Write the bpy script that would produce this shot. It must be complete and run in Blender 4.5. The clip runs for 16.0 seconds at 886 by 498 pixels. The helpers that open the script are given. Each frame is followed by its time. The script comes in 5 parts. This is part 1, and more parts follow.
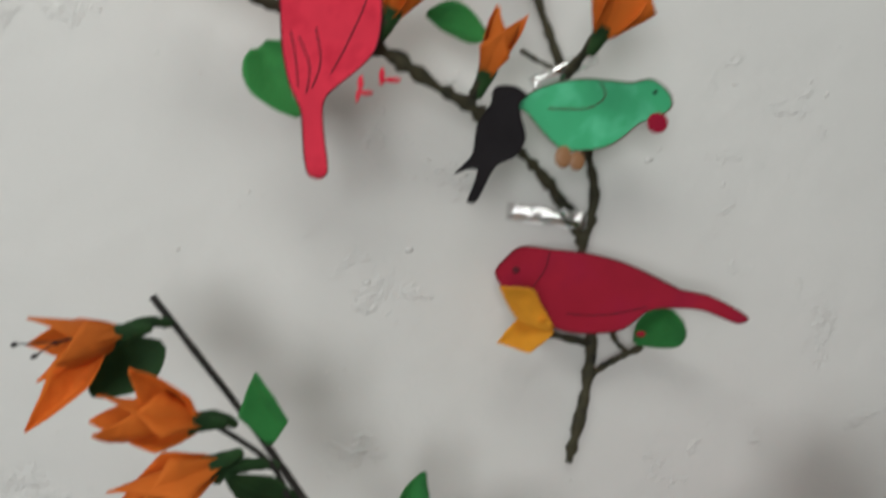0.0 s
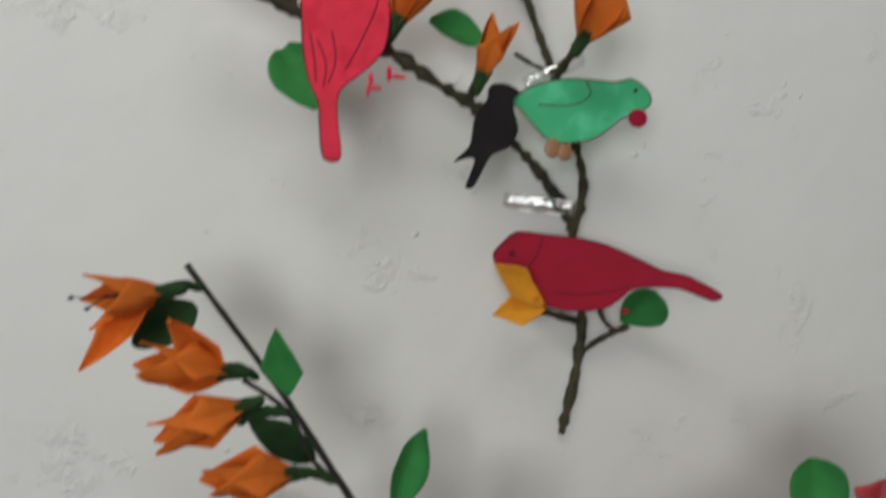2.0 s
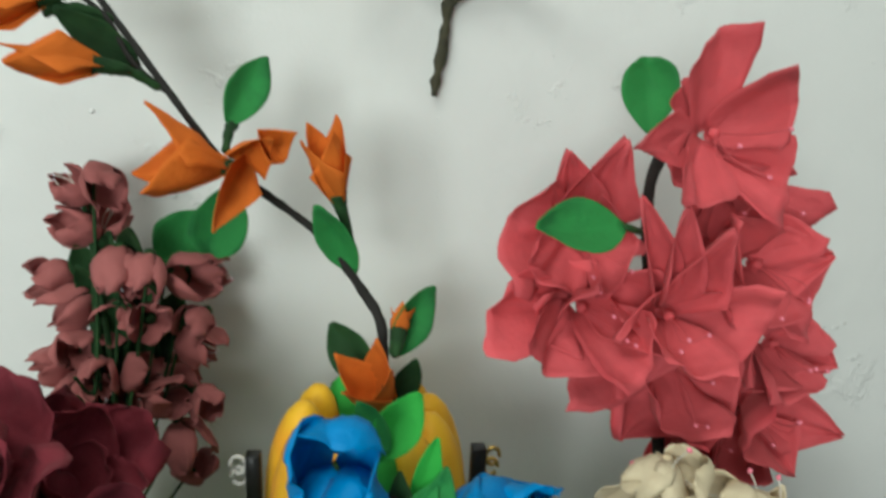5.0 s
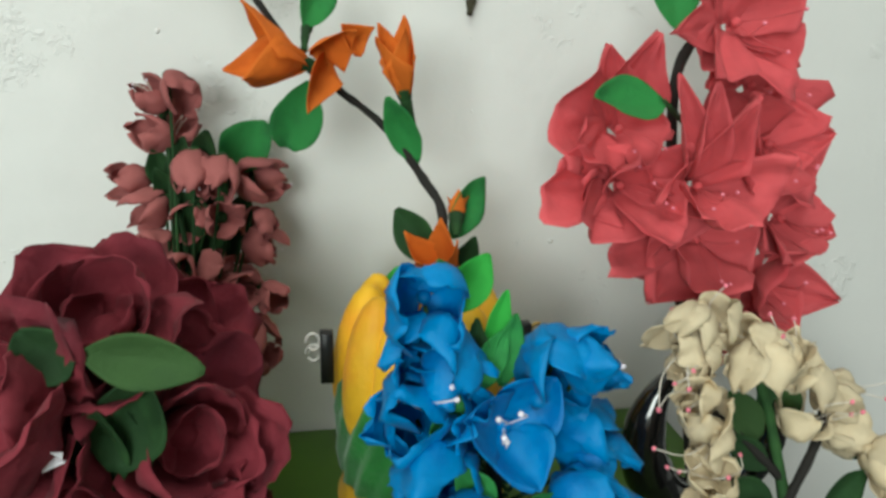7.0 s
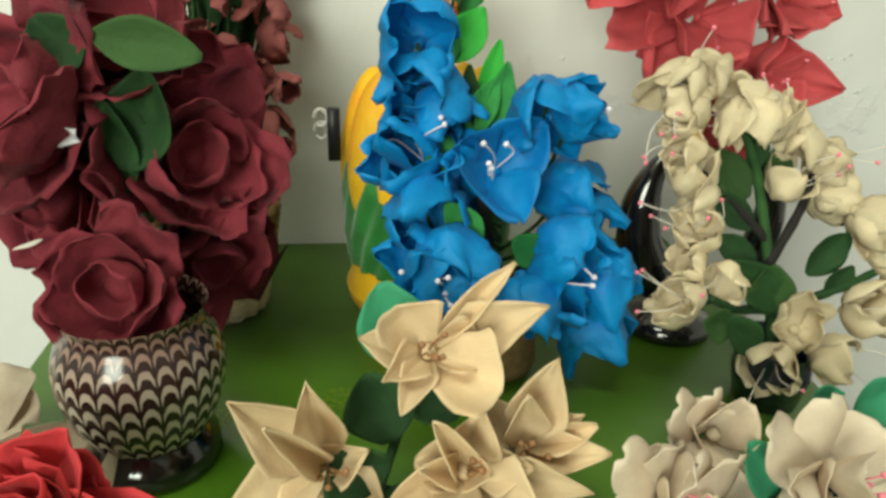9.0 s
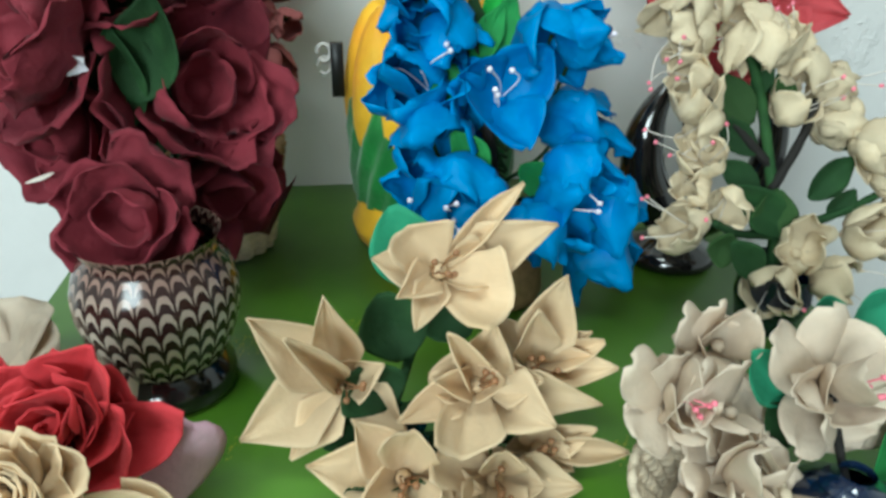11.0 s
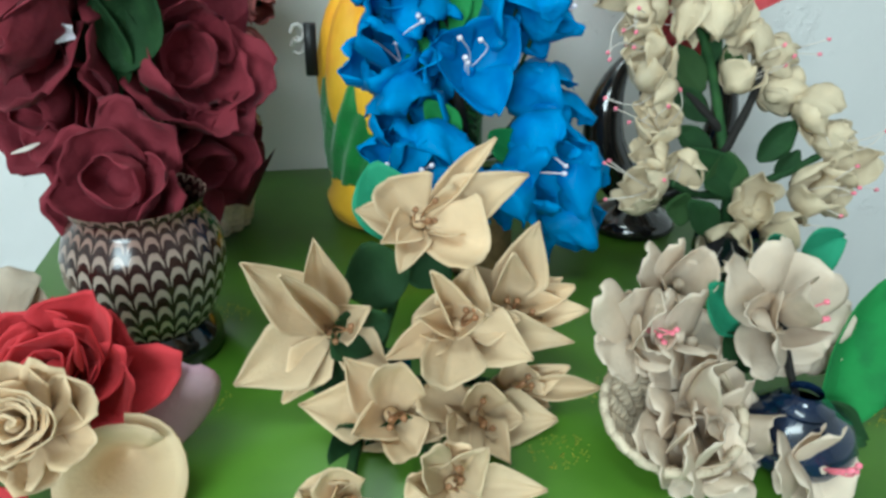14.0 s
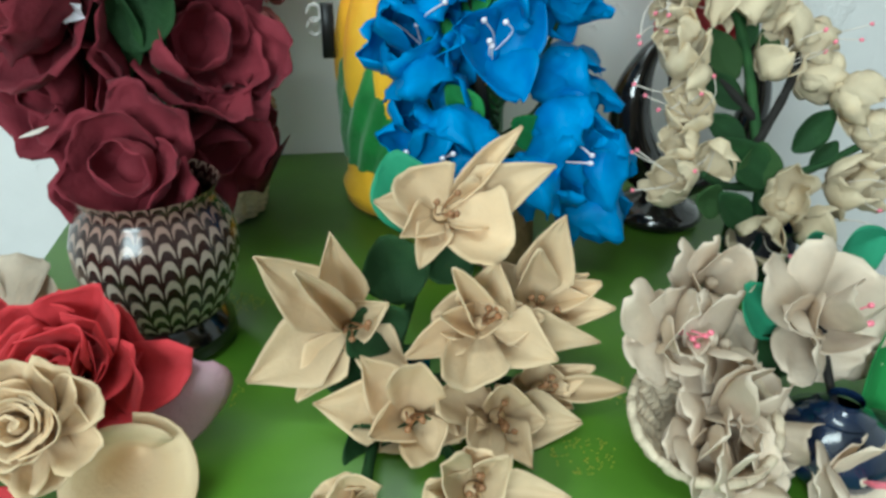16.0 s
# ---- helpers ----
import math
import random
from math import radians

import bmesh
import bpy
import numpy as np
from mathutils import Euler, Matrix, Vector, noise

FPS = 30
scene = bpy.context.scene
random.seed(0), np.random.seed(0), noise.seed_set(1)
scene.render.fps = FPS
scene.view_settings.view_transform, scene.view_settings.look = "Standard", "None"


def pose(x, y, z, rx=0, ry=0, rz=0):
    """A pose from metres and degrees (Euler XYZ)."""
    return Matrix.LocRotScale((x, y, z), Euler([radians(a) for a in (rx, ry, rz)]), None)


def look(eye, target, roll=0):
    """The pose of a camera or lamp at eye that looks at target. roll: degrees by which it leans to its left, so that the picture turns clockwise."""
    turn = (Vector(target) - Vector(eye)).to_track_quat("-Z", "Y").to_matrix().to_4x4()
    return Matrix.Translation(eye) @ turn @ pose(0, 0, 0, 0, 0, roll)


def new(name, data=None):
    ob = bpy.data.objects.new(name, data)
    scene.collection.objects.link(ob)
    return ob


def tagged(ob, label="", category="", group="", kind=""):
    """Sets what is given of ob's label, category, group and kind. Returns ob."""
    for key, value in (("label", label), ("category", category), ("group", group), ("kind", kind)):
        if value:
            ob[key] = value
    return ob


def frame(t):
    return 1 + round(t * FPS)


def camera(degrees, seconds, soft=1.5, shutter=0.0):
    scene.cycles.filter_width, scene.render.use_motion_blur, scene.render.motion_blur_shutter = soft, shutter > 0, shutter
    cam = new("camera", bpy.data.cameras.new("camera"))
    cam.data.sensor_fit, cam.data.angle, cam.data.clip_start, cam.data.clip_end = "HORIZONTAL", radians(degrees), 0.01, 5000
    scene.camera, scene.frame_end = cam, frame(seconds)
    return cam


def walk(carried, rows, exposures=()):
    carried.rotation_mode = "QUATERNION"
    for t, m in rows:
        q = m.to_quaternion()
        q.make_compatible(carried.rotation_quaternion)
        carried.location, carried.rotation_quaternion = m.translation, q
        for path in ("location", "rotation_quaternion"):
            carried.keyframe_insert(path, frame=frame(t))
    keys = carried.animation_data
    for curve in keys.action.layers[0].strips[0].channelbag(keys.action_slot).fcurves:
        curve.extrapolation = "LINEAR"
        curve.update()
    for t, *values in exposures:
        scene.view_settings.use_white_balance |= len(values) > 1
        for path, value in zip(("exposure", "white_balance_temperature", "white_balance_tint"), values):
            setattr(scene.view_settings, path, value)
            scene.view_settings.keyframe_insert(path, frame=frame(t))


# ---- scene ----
import itertools

cam = camera(63.9, 16.0, soft=3.0, shutter=0.5)
METRES, EYE, TILT, LEAN, TURN = 0.9, 1.41, -3.0, 0.0, 0.0
PATH = [
    (0, (0.058, 0.073, 1.481), (0.393, 2.028, 1.223), 3.7),
    (0.5, (0.081, 0.037, 1.519), (0.429, 2.005, 1.463), 2.4),
    (0.8, (0.079, 0.022, 1.537), (0.441, 1.995, 1.556), 2.5),
    (1, (0.078, 0.017, 1.542), (0.406, 1.989, 1.545), 2.5),
    (1.5, (0.077, 0.009, 1.515), (0.364, 1.986, 1.407), 3.6),
    (2, (0.064, 0.009, 1.457), (0.344, 1.979, 1.256), 3.9),
    (2.5, (0.046, 0.003, 1.406), (0.313, 1.95, 1.038), 4.8),
    (3, (0.058, -0.004, 1.374), (0.335, 1.934, 0.967), 4.4),
    (3.5, (0.048, -0.004, 1.347), (0.284, 1.922, 0.862), 3.7),
    (4, (0.061, -0.016, 1.328), (0.294, 1.897, 0.794), 3.7),
    (4.5, (0.137, -0.027, 1.309), (0.418, 1.866, 0.727), 2.7),
    (5, (0.197, -0.035, 1.293), (0.465, 1.85, 0.681), 2.7),
    (5.2, (0.208, -0.034, 1.284), (0.417, 1.847, 0.638), 2.9),
    (7.3, (0.105, -0.137, 1.223), (0.484, 1.719, 0.581), 2.0),
    (7.5, (0.117, -0.155, 1.213), (0.466, 1.71, 0.582), 1.0),
    (8, (0.162, -0.204, 1.162), (0.335, 1.673, 0.494), 4.1),
    (8.5, (0.158, -0.194, 1.124), (0.345, 1.64, 0.35), 2.7),
    (8.7, (0.146, -0.195, 1.11), (0.386, 1.628, 0.324), 2.1),
    (10.8, (0.134, -0.21, 1.089), (0.365, 1.563, 0.193), 1.3),
    (11, (0.133, -0.212, 1.086), (0.376, 1.553, 0.178), 1.1),
    (11.5, (0.108, -0.218, 1.069), (0.374, 1.529, 0.132), 1.3),
    (12, (0.085, -0.241, 1.061), (0.389, 1.501, 0.128), 0.7),
    (12.5, (0.105, -0.259, 1.065), (0.455, 1.498, 0.175), 0.7),
    (13, (0.121, -0.262, 1.064), (0.494, 1.489, 0.171), 0.5),
    (13.5, (0.121, -0.259, 1.066), (0.501, 1.489, 0.172), 1.2),
    (14, (0.117, -0.252, 1.065), (0.463, 1.509, 0.181), 1.1),
    (14.5, (0.115, -0.247, 1.063), (0.455, 1.509, 0.166), 1.2),
    (15, (0.114, -0.234, 1.06), (0.441, 1.512, 0.142), 1.5),
    (15.5, (0.115, -0.235, 1.062), (0.428, 1.513, 0.14), 1.3),
    (16, (0.116, -0.23, 1.063), (0.421, 1.513, 0.132), 1.3),
]
walk(cam, [(t, look(eye, target, roll)) for t, eye, target, roll in PATH],
     [(0, -0.34, 6350, 5), (1, -0.46, 6350, 5), (3, -0.26, 6300, 2), (5.2, 0.24, 6150, -6), (7.3, 0.36, 6350, -6), (8.5, 0.56, 7250, -11), (11, 0.62, 5650, -10), (12.2, 0.60, 5350, -10), (16, 0.54, 5600, -10)])
# ---- world and light ----
world = bpy.data.worlds.new("world")
scene.world = world
world.use_nodes = True
world.node_tree.nodes["Background"].inputs[0].default_value = (0.75, 0.8, 0.85, 1)
world.node_tree.nodes["Background"].inputs[1].default_value = 0.15


def area_lamp(name, eye, target, sx, sy, watts, colour):
    d = bpy.data.lights.new(name, "AREA")
    d.shape, d.size, d.size_y, d.energy, d.color = "RECTANGLE", sx, sy, watts, colour
    ob = new(name, d)
    ob.matrix_world = look(eye, target)
    return tagged(ob, "soft white lamp added out of view to light the room", "lamp")


area_lamp("ceiling_tube_light", (-0.40, -0.62, 2.85), (0.1, 0.6, 0.9), 1.2, 0.4, 13, (1.0, 0.97, 0.93))
# Large soft fill added behind the camera to brighten the wall; no window here.
area_lamp("window_daylight", (-1.0, -2.5, 1.75), (0.3, 0.6, 1.1), 1.2, 1.1, 50, (0.98, 0.96, 0.96))


# ---- materials ----
def node(nt, kind, **inputs):
    n = nt.nodes.new(kind)
    for k, v in inputs.items():
        n.inputs[k].default_value = v
    return n


def surface(name, colour, rough=0.8, vary=0.2, scale=35, grain=400, bump=0.4, sheen=0.0, metal=0.0, coat=0.0, spec=0.35,
            second=None, mixlow=0.5, mixhigh=0.68, mixscale=9, thin=0.0):
    """Two scales of colour noise, a fine grain in the relief and a little change from piece to piece."""
    m = bpy.data.materials.new(name)
    m.use_nodes = True
    nt = m.node_tree
    p = nt.nodes["Principled BSDF"]
    p.inputs["Roughness"].default_value = rough
    p.inputs["Metallic"].default_value = metal
    p.inputs["Specular IOR Level"].default_value = spec
    p.inputs["Sheen Weight"].default_value = sheen
    p.inputs["Coat Weight"].default_value = coat
    co = nt.nodes.new("ShaderNodeTexCoord")
    big = node(nt, "ShaderNodeTexNoise", Scale=scale, Detail=3.0)
    fine = node(nt, "ShaderNodeTexNoise", Scale=grain * 0.5, Detail=5.0, Roughness=0.6)
    nt.links.new(co.outputs["Object"], big.inputs["Vector"])
    nt.links.new(co.outputs["Object"], fine.inputs["Vector"])
    info = nt.nodes.new("ShaderNodeObjectInfo")
    add = node(nt, "ShaderNodeMath")
    add.operation = "MULTIPLY_ADD"
    nt.links.new(info.outputs["Random"], add.inputs[0])
    add.inputs[1].default_value = 0.5
    nt.links.new(big.outputs["Fac"], add.inputs[2])
    ramp = nt.nodes.new("ShaderNodeMapRange")
    ramp.inputs["From Min"].default_value, ramp.inputs["From Max"].default_value = 0.25, 1.2
    ramp.inputs["To Min"].default_value, ramp.inputs["To Max"].default_value = 1 - vary, 1 + vary
    nt.links.new(add.outputs[0], ramp.inputs["Value"])
    mul = nt.nodes.new("ShaderNodeMix")
    mul.data_type, mul.blend_type = "RGBA", "MULTIPLY"
    mul.inputs["Factor"].default_value = 1.0
    if second:
        sel = node(nt, "ShaderNodeTexNoise", Scale=mixscale, Detail=4.0)
        nt.links.new(co.outputs["Object"], sel.inputs["Vector"])
        rng = nt.nodes.new("ShaderNodeMapRange")
        rng.inputs["From Min"].default_value, rng.inputs["From Max"].default_value = mixlow, mixhigh
        nt.links.new(sel.outputs["Fac"], rng.inputs["Value"])
        two = nt.nodes.new("ShaderNodeMix")
        two.data_type = "RGBA"
        two.inputs["A"].default_value, two.inputs["B"].default_value = (*colour, 1), (*second, 1)
        nt.links.new(rng.outputs["Result"], two.inputs["Factor"])
        nt.links.new(two.outputs["Result"], mul.inputs["A"])
    else:
        mul.inputs["A"].default_value = (*colour, 1)
    nt.links.new(ramp.outputs["Result"], mul.inputs["B"])
    nt.links.new(mul.outputs["Result"], p.inputs["Base Color"])
    if bump:
        b = node(nt, "ShaderNodeBump", Strength=bump, Distance=0.003)
        nt.links.new(fine.outputs["Fac"], b.inputs["Height"])
        nt.links.new(b.outputs["Normal"], p.inputs["Normal"])
    if thin:
        tr = nt.nodes.new("ShaderNodeBsdfTranslucent")
        nt.links.new(mul.outputs["Result"], tr.inputs["Color"])
        mix = nt.nodes.new("ShaderNodeMixShader")
        mix.inputs[0].default_value = thin
        nt.links.new(p.outputs[0], mix.inputs[1])
        nt.links.new(tr.outputs[0], mix.inputs[2])
        nt.links.new(mix.outputs[0], nt.nodes["Material Output"].inputs["Surface"])
    return m


ORANGE = surface("orange_paper", (0.72, 0.17, 0.018), thin=0.15, second=(0.55, 0.10, 0.012), mixscale=14)
AMBER = surface("amber_paper", (0.95, 0.42, 0.03), thin=0.1)
GREEN = surface("leaf_green_cloth", (0.035, 0.22, 0.05), second=(0.02, 0.13, 0.035), mixscale=25)
DKGREEN = surface("dark_green_cloth", (0.014, 0.048, 0.012), vary=0.35, second=(0.024, 0.072, 0.018), mixscale=30)
OLIVE = surface("dull_green_cloth", (0.034, 0.080, 0.020), vary=0.3, second=(0.02, 0.05, 0.016), mixscale=18)
LTGREEN = surface("bright_green_cloth", (0.06, 0.42, 0.06), thin=0.15)
MINT = surface("mint_cloth", (0.06, 0.32, 0.17), thin=0.15, second=(0.14, 0.45, 0.28))
TWIG = surface("wrapped_twig", (0.055, 0.05, 0.028), vary=0.5, scale=90, grain=250, bump=0.8, second=(0.02, 0.022, 0.016), mixscale=60)
STEM = surface("dark_stem_tape", (0.018, 0.016, 0.014), vary=0.4, scale=80, bump=0.5)
CORAL = surface("coral_cloth", (0.74, 0.120, 0.140), thin=0.25, sheen=0.04, second=(0.60, 0.065, 0.085), mixscale=12)
MAROON = surface("maroon_cloth", (0.225, 0.025, 0.041), thin=0.16, sheen=0.04, second=(0.125, 0.012, 0.023), mixscale=12)
MAUVE = surface("dusky_pink_cloth", (0.40, 0.125, 0.12), thin=0.15, sheen=0.04, second=(0.24, 0.07, 0.07), mixscale=20)
BLUE = surface("blue_nylon", (0.008, 0.27, 0.66), rough=0.5, thin=0.22, sheen=0.04, second=(0.005, 0.19, 0.55), mixscale=30, mixlow=0.45, mixhigh=0.62)
CREAM = surface("cream_cloth", (0.79, 0.61, 0.39), thin=0.22, grain=700, bump=0.3, second=(0.69, 0.51, 0.30), mixscale=18)
BLOSSOM = surface("pale_cream_cloth", (0.78, 0.66, 0.46), thin=0.2, grain=700, bump=0.35, second=(0.68, 0.54, 0.34), mixscale=26)
IVORY = surface("ivory_cloth", (0.82, 0.70, 0.56), thin=0.28, grain=700, bump=0.3, second=(0.72, 0.59, 0.45), mixscale=22)
RED = surface("scarlet_cloth", (0.62, 0.048, 0.062), thin=0.12, sheen=0.04, second=(0.48, 0.025, 0.03), mixscale=14)
LILAC = surface("lilac_cloth", (0.70, 0.44, 0.54), thin=0.15, second=(0.68, 0.50, 0.54), mixscale=16)
PINKDOT = surface("pink_bead", (0.85, 0.22, 0.30), rough=0.4, bump=0, spec=0.5)
WHITEDOT = surface("pearl_bead", (0.85, 0.80, 0.90), rough=0.3, bump=0, spec=0.5)
BROWNDOT = surface("brown_bead", (0.30, 0.15, 0.07), rough=0.4, bump=0)
THREAD = surface("pale_thread", (0.75, 0.68, 0.60), bump=0)
REDINK = surface("crimson_card", (0.33, 0.011, 0.032), rough=0.7, spec=0.12, vary=0.25, scale=25, second=(0.30, 0.010, 0.035), mixscale=30, bump=0.1)
PINKINK = surface("pinkish_red_card", (0.68, 0.035, 0.07), rough=0.7, spec=0.12, vary=0.25, scale=30, second=(0.54, 0.022, 0.05), mixscale=40, bump=0.1)
GREENINK = surface("sea_green_card", (0.055, 0.42, 0.19), rough=0.6, vary=0.2, second=(0.10, 0.52, 0.28), mixscale=40, bump=0.1)
BLACKINK = surface("black_card", (0.018, 0.016, 0.018), rough=0.8, spec=0.08, vary=0.3)
YELLOWINK = surface("yellow_card", (0.72, 0.58, 0.06))
INKLINE = surface("dark_outline_ink", (0.10, 0.01, 0.02), bump=0)
WHITECARD = surface("white_card_edge", (0.75, 0.72, 0.68), bump=0)
YELLOW = surface("yellow_cloth", (0.80, 0.45, 0.02), rough=0.55, sheen=0.04, second=(0.78, 0.26, 0.02), mixscale=8)
JARGREEN = surface("green_satin", (0.02, 0.17, 0.025), rough=0.45, sheen=0.3, second=(0.015, 0.13, 0.02), mixscale=30)
BLACKGLASS = surface("black_glass", (0.008, 0.007, 0.007), rough=0.12, spec=0.6, bump=0, coat=0.5)
BLUEGLASS = surface("navy_glass", (0.006, 0.017, 0.05), rough=0.15, spec=0.6, bump=0, coat=0.5)
TEALGLASS = surface("teal_glass", (0.01, 0.09, 0.11), rough=0.2, spec=0.6, bump=0, coat=0.4)
WICKER = surface("pale_wicker", (0.62, 0.52, 0.38), rough=0.7, vary=0.35, scale=120, grain=600, bump=0.5)
STRAW = surface("brown_straw", (0.30, 0.19, 0.09), rough=0.8, vary=0.5, scale=150, grain=600, bump=0.6)
TABLE = surface("green_oilcloth", (0.084, 0.190, 0.014), rough=0.38, vary=0.12, scale=14, grain=55, bump=0.12, spec=0.45,
                second=(0.055, 0.130, 0.010), mixscale=11, mixlow=0.4, mixhigh=0.7)
GOLD = surface("gold_print", (0.45, 0.42, 0.05), rough=0.35, bump=0, metal=0.3)
BRASS = surface("brass_wire", (0.55, 0.38, 0.12), rough=0.3, metal=0.9, bump=0)
FOIL = surface("silver_gauze", (0.72, 0.70, 0.74), rough=0.35, metal=0.4, vary=0.4, scale=300, bump=0.6)
PLASTIC = surface("black_plastic", (0.015, 0.015, 0.015), rough=0.35, bump=0)
FLOORM = surface("grey_floor", (0.07, 0.07, 0.072), rough=0.6, vary=0.25, scale=6)
SKIRT = surface("skirting_paint", (0.72, 0.73, 0.74), rough=0.5)
WOOD = surface("table_frame_wood", (0.14, 0.08, 0.04), rough=0.5, vary=0.3)


def wall_paint():
    m = surface("white_wall_paint", (0.76, 0.755, 0.735), rough=0.62, vary=0.05, scale=5, grain=60, bump=0.0, spec=0.3)
    nt = m.node_tree
    p = nt.nodes["Principled BSDF"]
    co = nt.nodes.new("ShaderNodeTexCoord")
    a = node(nt, "ShaderNodeTexNoise", Scale=26.0, Detail=5.0)
    v = node(nt, "ShaderNodeTexNoise", Scale=9.0, Detail=7.0)
    v.inputs["Roughness"].default_value = 0.7
    nt.links.new(co.outputs["Object"], a.inputs["Vector"])
    nt.links.new(co.outputs["Object"], v.inputs["Vector"])
    r = nt.nodes.new("ShaderNodeMapRange")
    r.inputs["From Min"].default_value, r.inputs["From Max"].default_value = 0.60, 0.72
    nt.links.new(v.outputs["Fac"], r.inputs["Value"])
    s = nt.nodes.new("ShaderNodeMath")
    s.operation = "MULTIPLY_ADD"
    s.inputs[1].default_value = 0.9
    nt.links.new(a.outputs["Fac"], s.inputs[0])
    nt.links.new(r.outputs["Result"], s.inputs[2])
    b = node(nt, "ShaderNodeBump", Strength=0.7, Distance=0.003)
    nt.links.new(s.outputs[0], b.inputs["Height"])
    nt.links.new(b.outputs["Normal"], p.inputs["Normal"])
    return m


WALL = wall_paint()


def feather_glass():
    """Combed white scallops over brown glass, row over row."""
    m = surface("combed_brown_glass", (0.03, 0.014, 0.012), rough=0.2, bump=0, spec=0.4, coat=0.25)
    nt = m.node_tree
    p = nt.nodes["Principled BSDF"]
    uv = nt.nodes.new("ShaderNodeUVMap")
    sep = nt.nodes.new("ShaderNodeSeparateXYZ")
    nt.links.new(uv.outputs[0], sep.inputs[0])

    def math_node(op, a, b=None, c=None):
        n = nt.nodes.new("ShaderNodeMath")
        n.operation = op
        for i, v in enumerate((a, b, c)):
            if v is None:
                continue
            if isinstance(v, (int, float)):
                n.inputs[i].default_value = v
            else:
                nt.links.new(v, n.inputs[i])
        return n.outputs[0]

    u = math_node("FRACT", math_node("MULTIPLY", sep.outputs[0], 28.0))
    arch = math_node("POWER", math_node("ABSOLUTE", math_node("MULTIPLY_ADD", u, 2.0, -1.0)), 2.6)
    wob = node(nt, "ShaderNodeTexNoise", Scale=18.0, Detail=2.0)
    rowpos = math_node("ADD", math_node("MULTIPLY_ADD", sep.outputs[1], 9.0, math_node("MULTIPLY", arch, 0.85)), math_node("MULTIPLY", wob.outputs["Fac"], 0.35))
    row = math_node("FRACT", rowpos)
    white = math_node("LESS_THAN", row, 0.44)
    edge = math_node("LESS_THAN", math_node("ABSOLUTE", math_node("MULTIPLY_ADD", u, 2.0, -1.0)), 0.86)
    up = nt.nodes.new("ShaderNodeMapRange")
    up.inputs["From Min"].default_value, up.inputs["From Max"].default_value = 0.02, 0.10
    nt.links.new(sep.outputs[1], up.inputs["Value"])
    fac = math_node("MULTIPLY", math_node("MULTIPLY", white, edge), up.outputs["Result"])
    mix = nt.nodes.new("ShaderNodeMix")
    mix.data_type = "RGBA"
    mix.inputs["A"].default_value, mix.inputs["B"].default_value = (0.028, 0.012, 0.010, 1), (0.60, 0.54, 0.44, 1)
    nt.links.new(fac, mix.inputs["Factor"])
    high = nt.nodes.new("ShaderNodeMapRange")
    high.inputs["From Min"].default_value, high.inputs["From Max"].default_value = 0.35, 0.75
    nt.links.new(sep.outputs[1], high.inputs["Value"])
    tan = nt.nodes.new("ShaderNodeMix")
    tan.data_type = "RGBA"
    tan.inputs["A"].default_value, tan.inputs["B"].default_value = (0.60, 0.55, 0.45, 1), (0.24, 0.15, 0.12, 1)
    nt.links.new(high.outputs["Result"], tan.inputs["Factor"])
    nt.links.new(tan.outputs["Result"], mix.inputs["B"])
    nt.links.new(mix.outputs["Result"], p.inputs["Base Color"])
    return m


FEATHER = feather_glass()


def clear_tape():
    m = bpy.data.materials.new("clear_tape")
    m.use_nodes = True
    nt = m.node_tree
    gl = node(nt, "ShaderNodeBsdfGlossy", Roughness=0.06)
    tr = nt.nodes.new("ShaderNodeBsdfTransparent")
    mix = nt.nodes.new("ShaderNodeMixShader")
    mix.inputs[0].default_value = 0.24
    nt.links.new(tr.outputs[0], mix.inputs[1])
    nt.links.new(gl.outputs[0], mix.inputs[2])
    nt.links.new(mix.outputs[0], nt.nodes["Material Output"].inputs["Surface"])
    return m


TAPE = clear_tape()


# ---- building helpers ----
def mesh_of(name, bm, mats, smooth=True):
    me = bpy.data.meshes.new(name)
    bm.normal_update()
    bm.to_mesh(me)
    bm.free()
    for mt in mats if isinstance(mats, (list, tuple)) else [mats]:
        me.materials.append(mt)
    if smooth:
        for f in me.polygons:
            f.use_smooth = True
    return me


def part(name, bm, mats, parent, label="", m=None, smooth=True):
    me = bm if isinstance(bm, bpy.types.Mesh) else mesh_of(name, bm, mats, smooth)
    ob = new(name, me)
    ob.parent = parent
    if m is not None:
        ob.matrix_basis = m
    if label:
        tagged(ob, label)
    return ob


def thing(name, at, label, category, group=""):
    e = new(name)
    e.empty_display_size = 0.02
    e.location = at
    return tagged(e, label, category, group)


def V(*a):
    return Vector(a if len(a) > 1 else a[0])


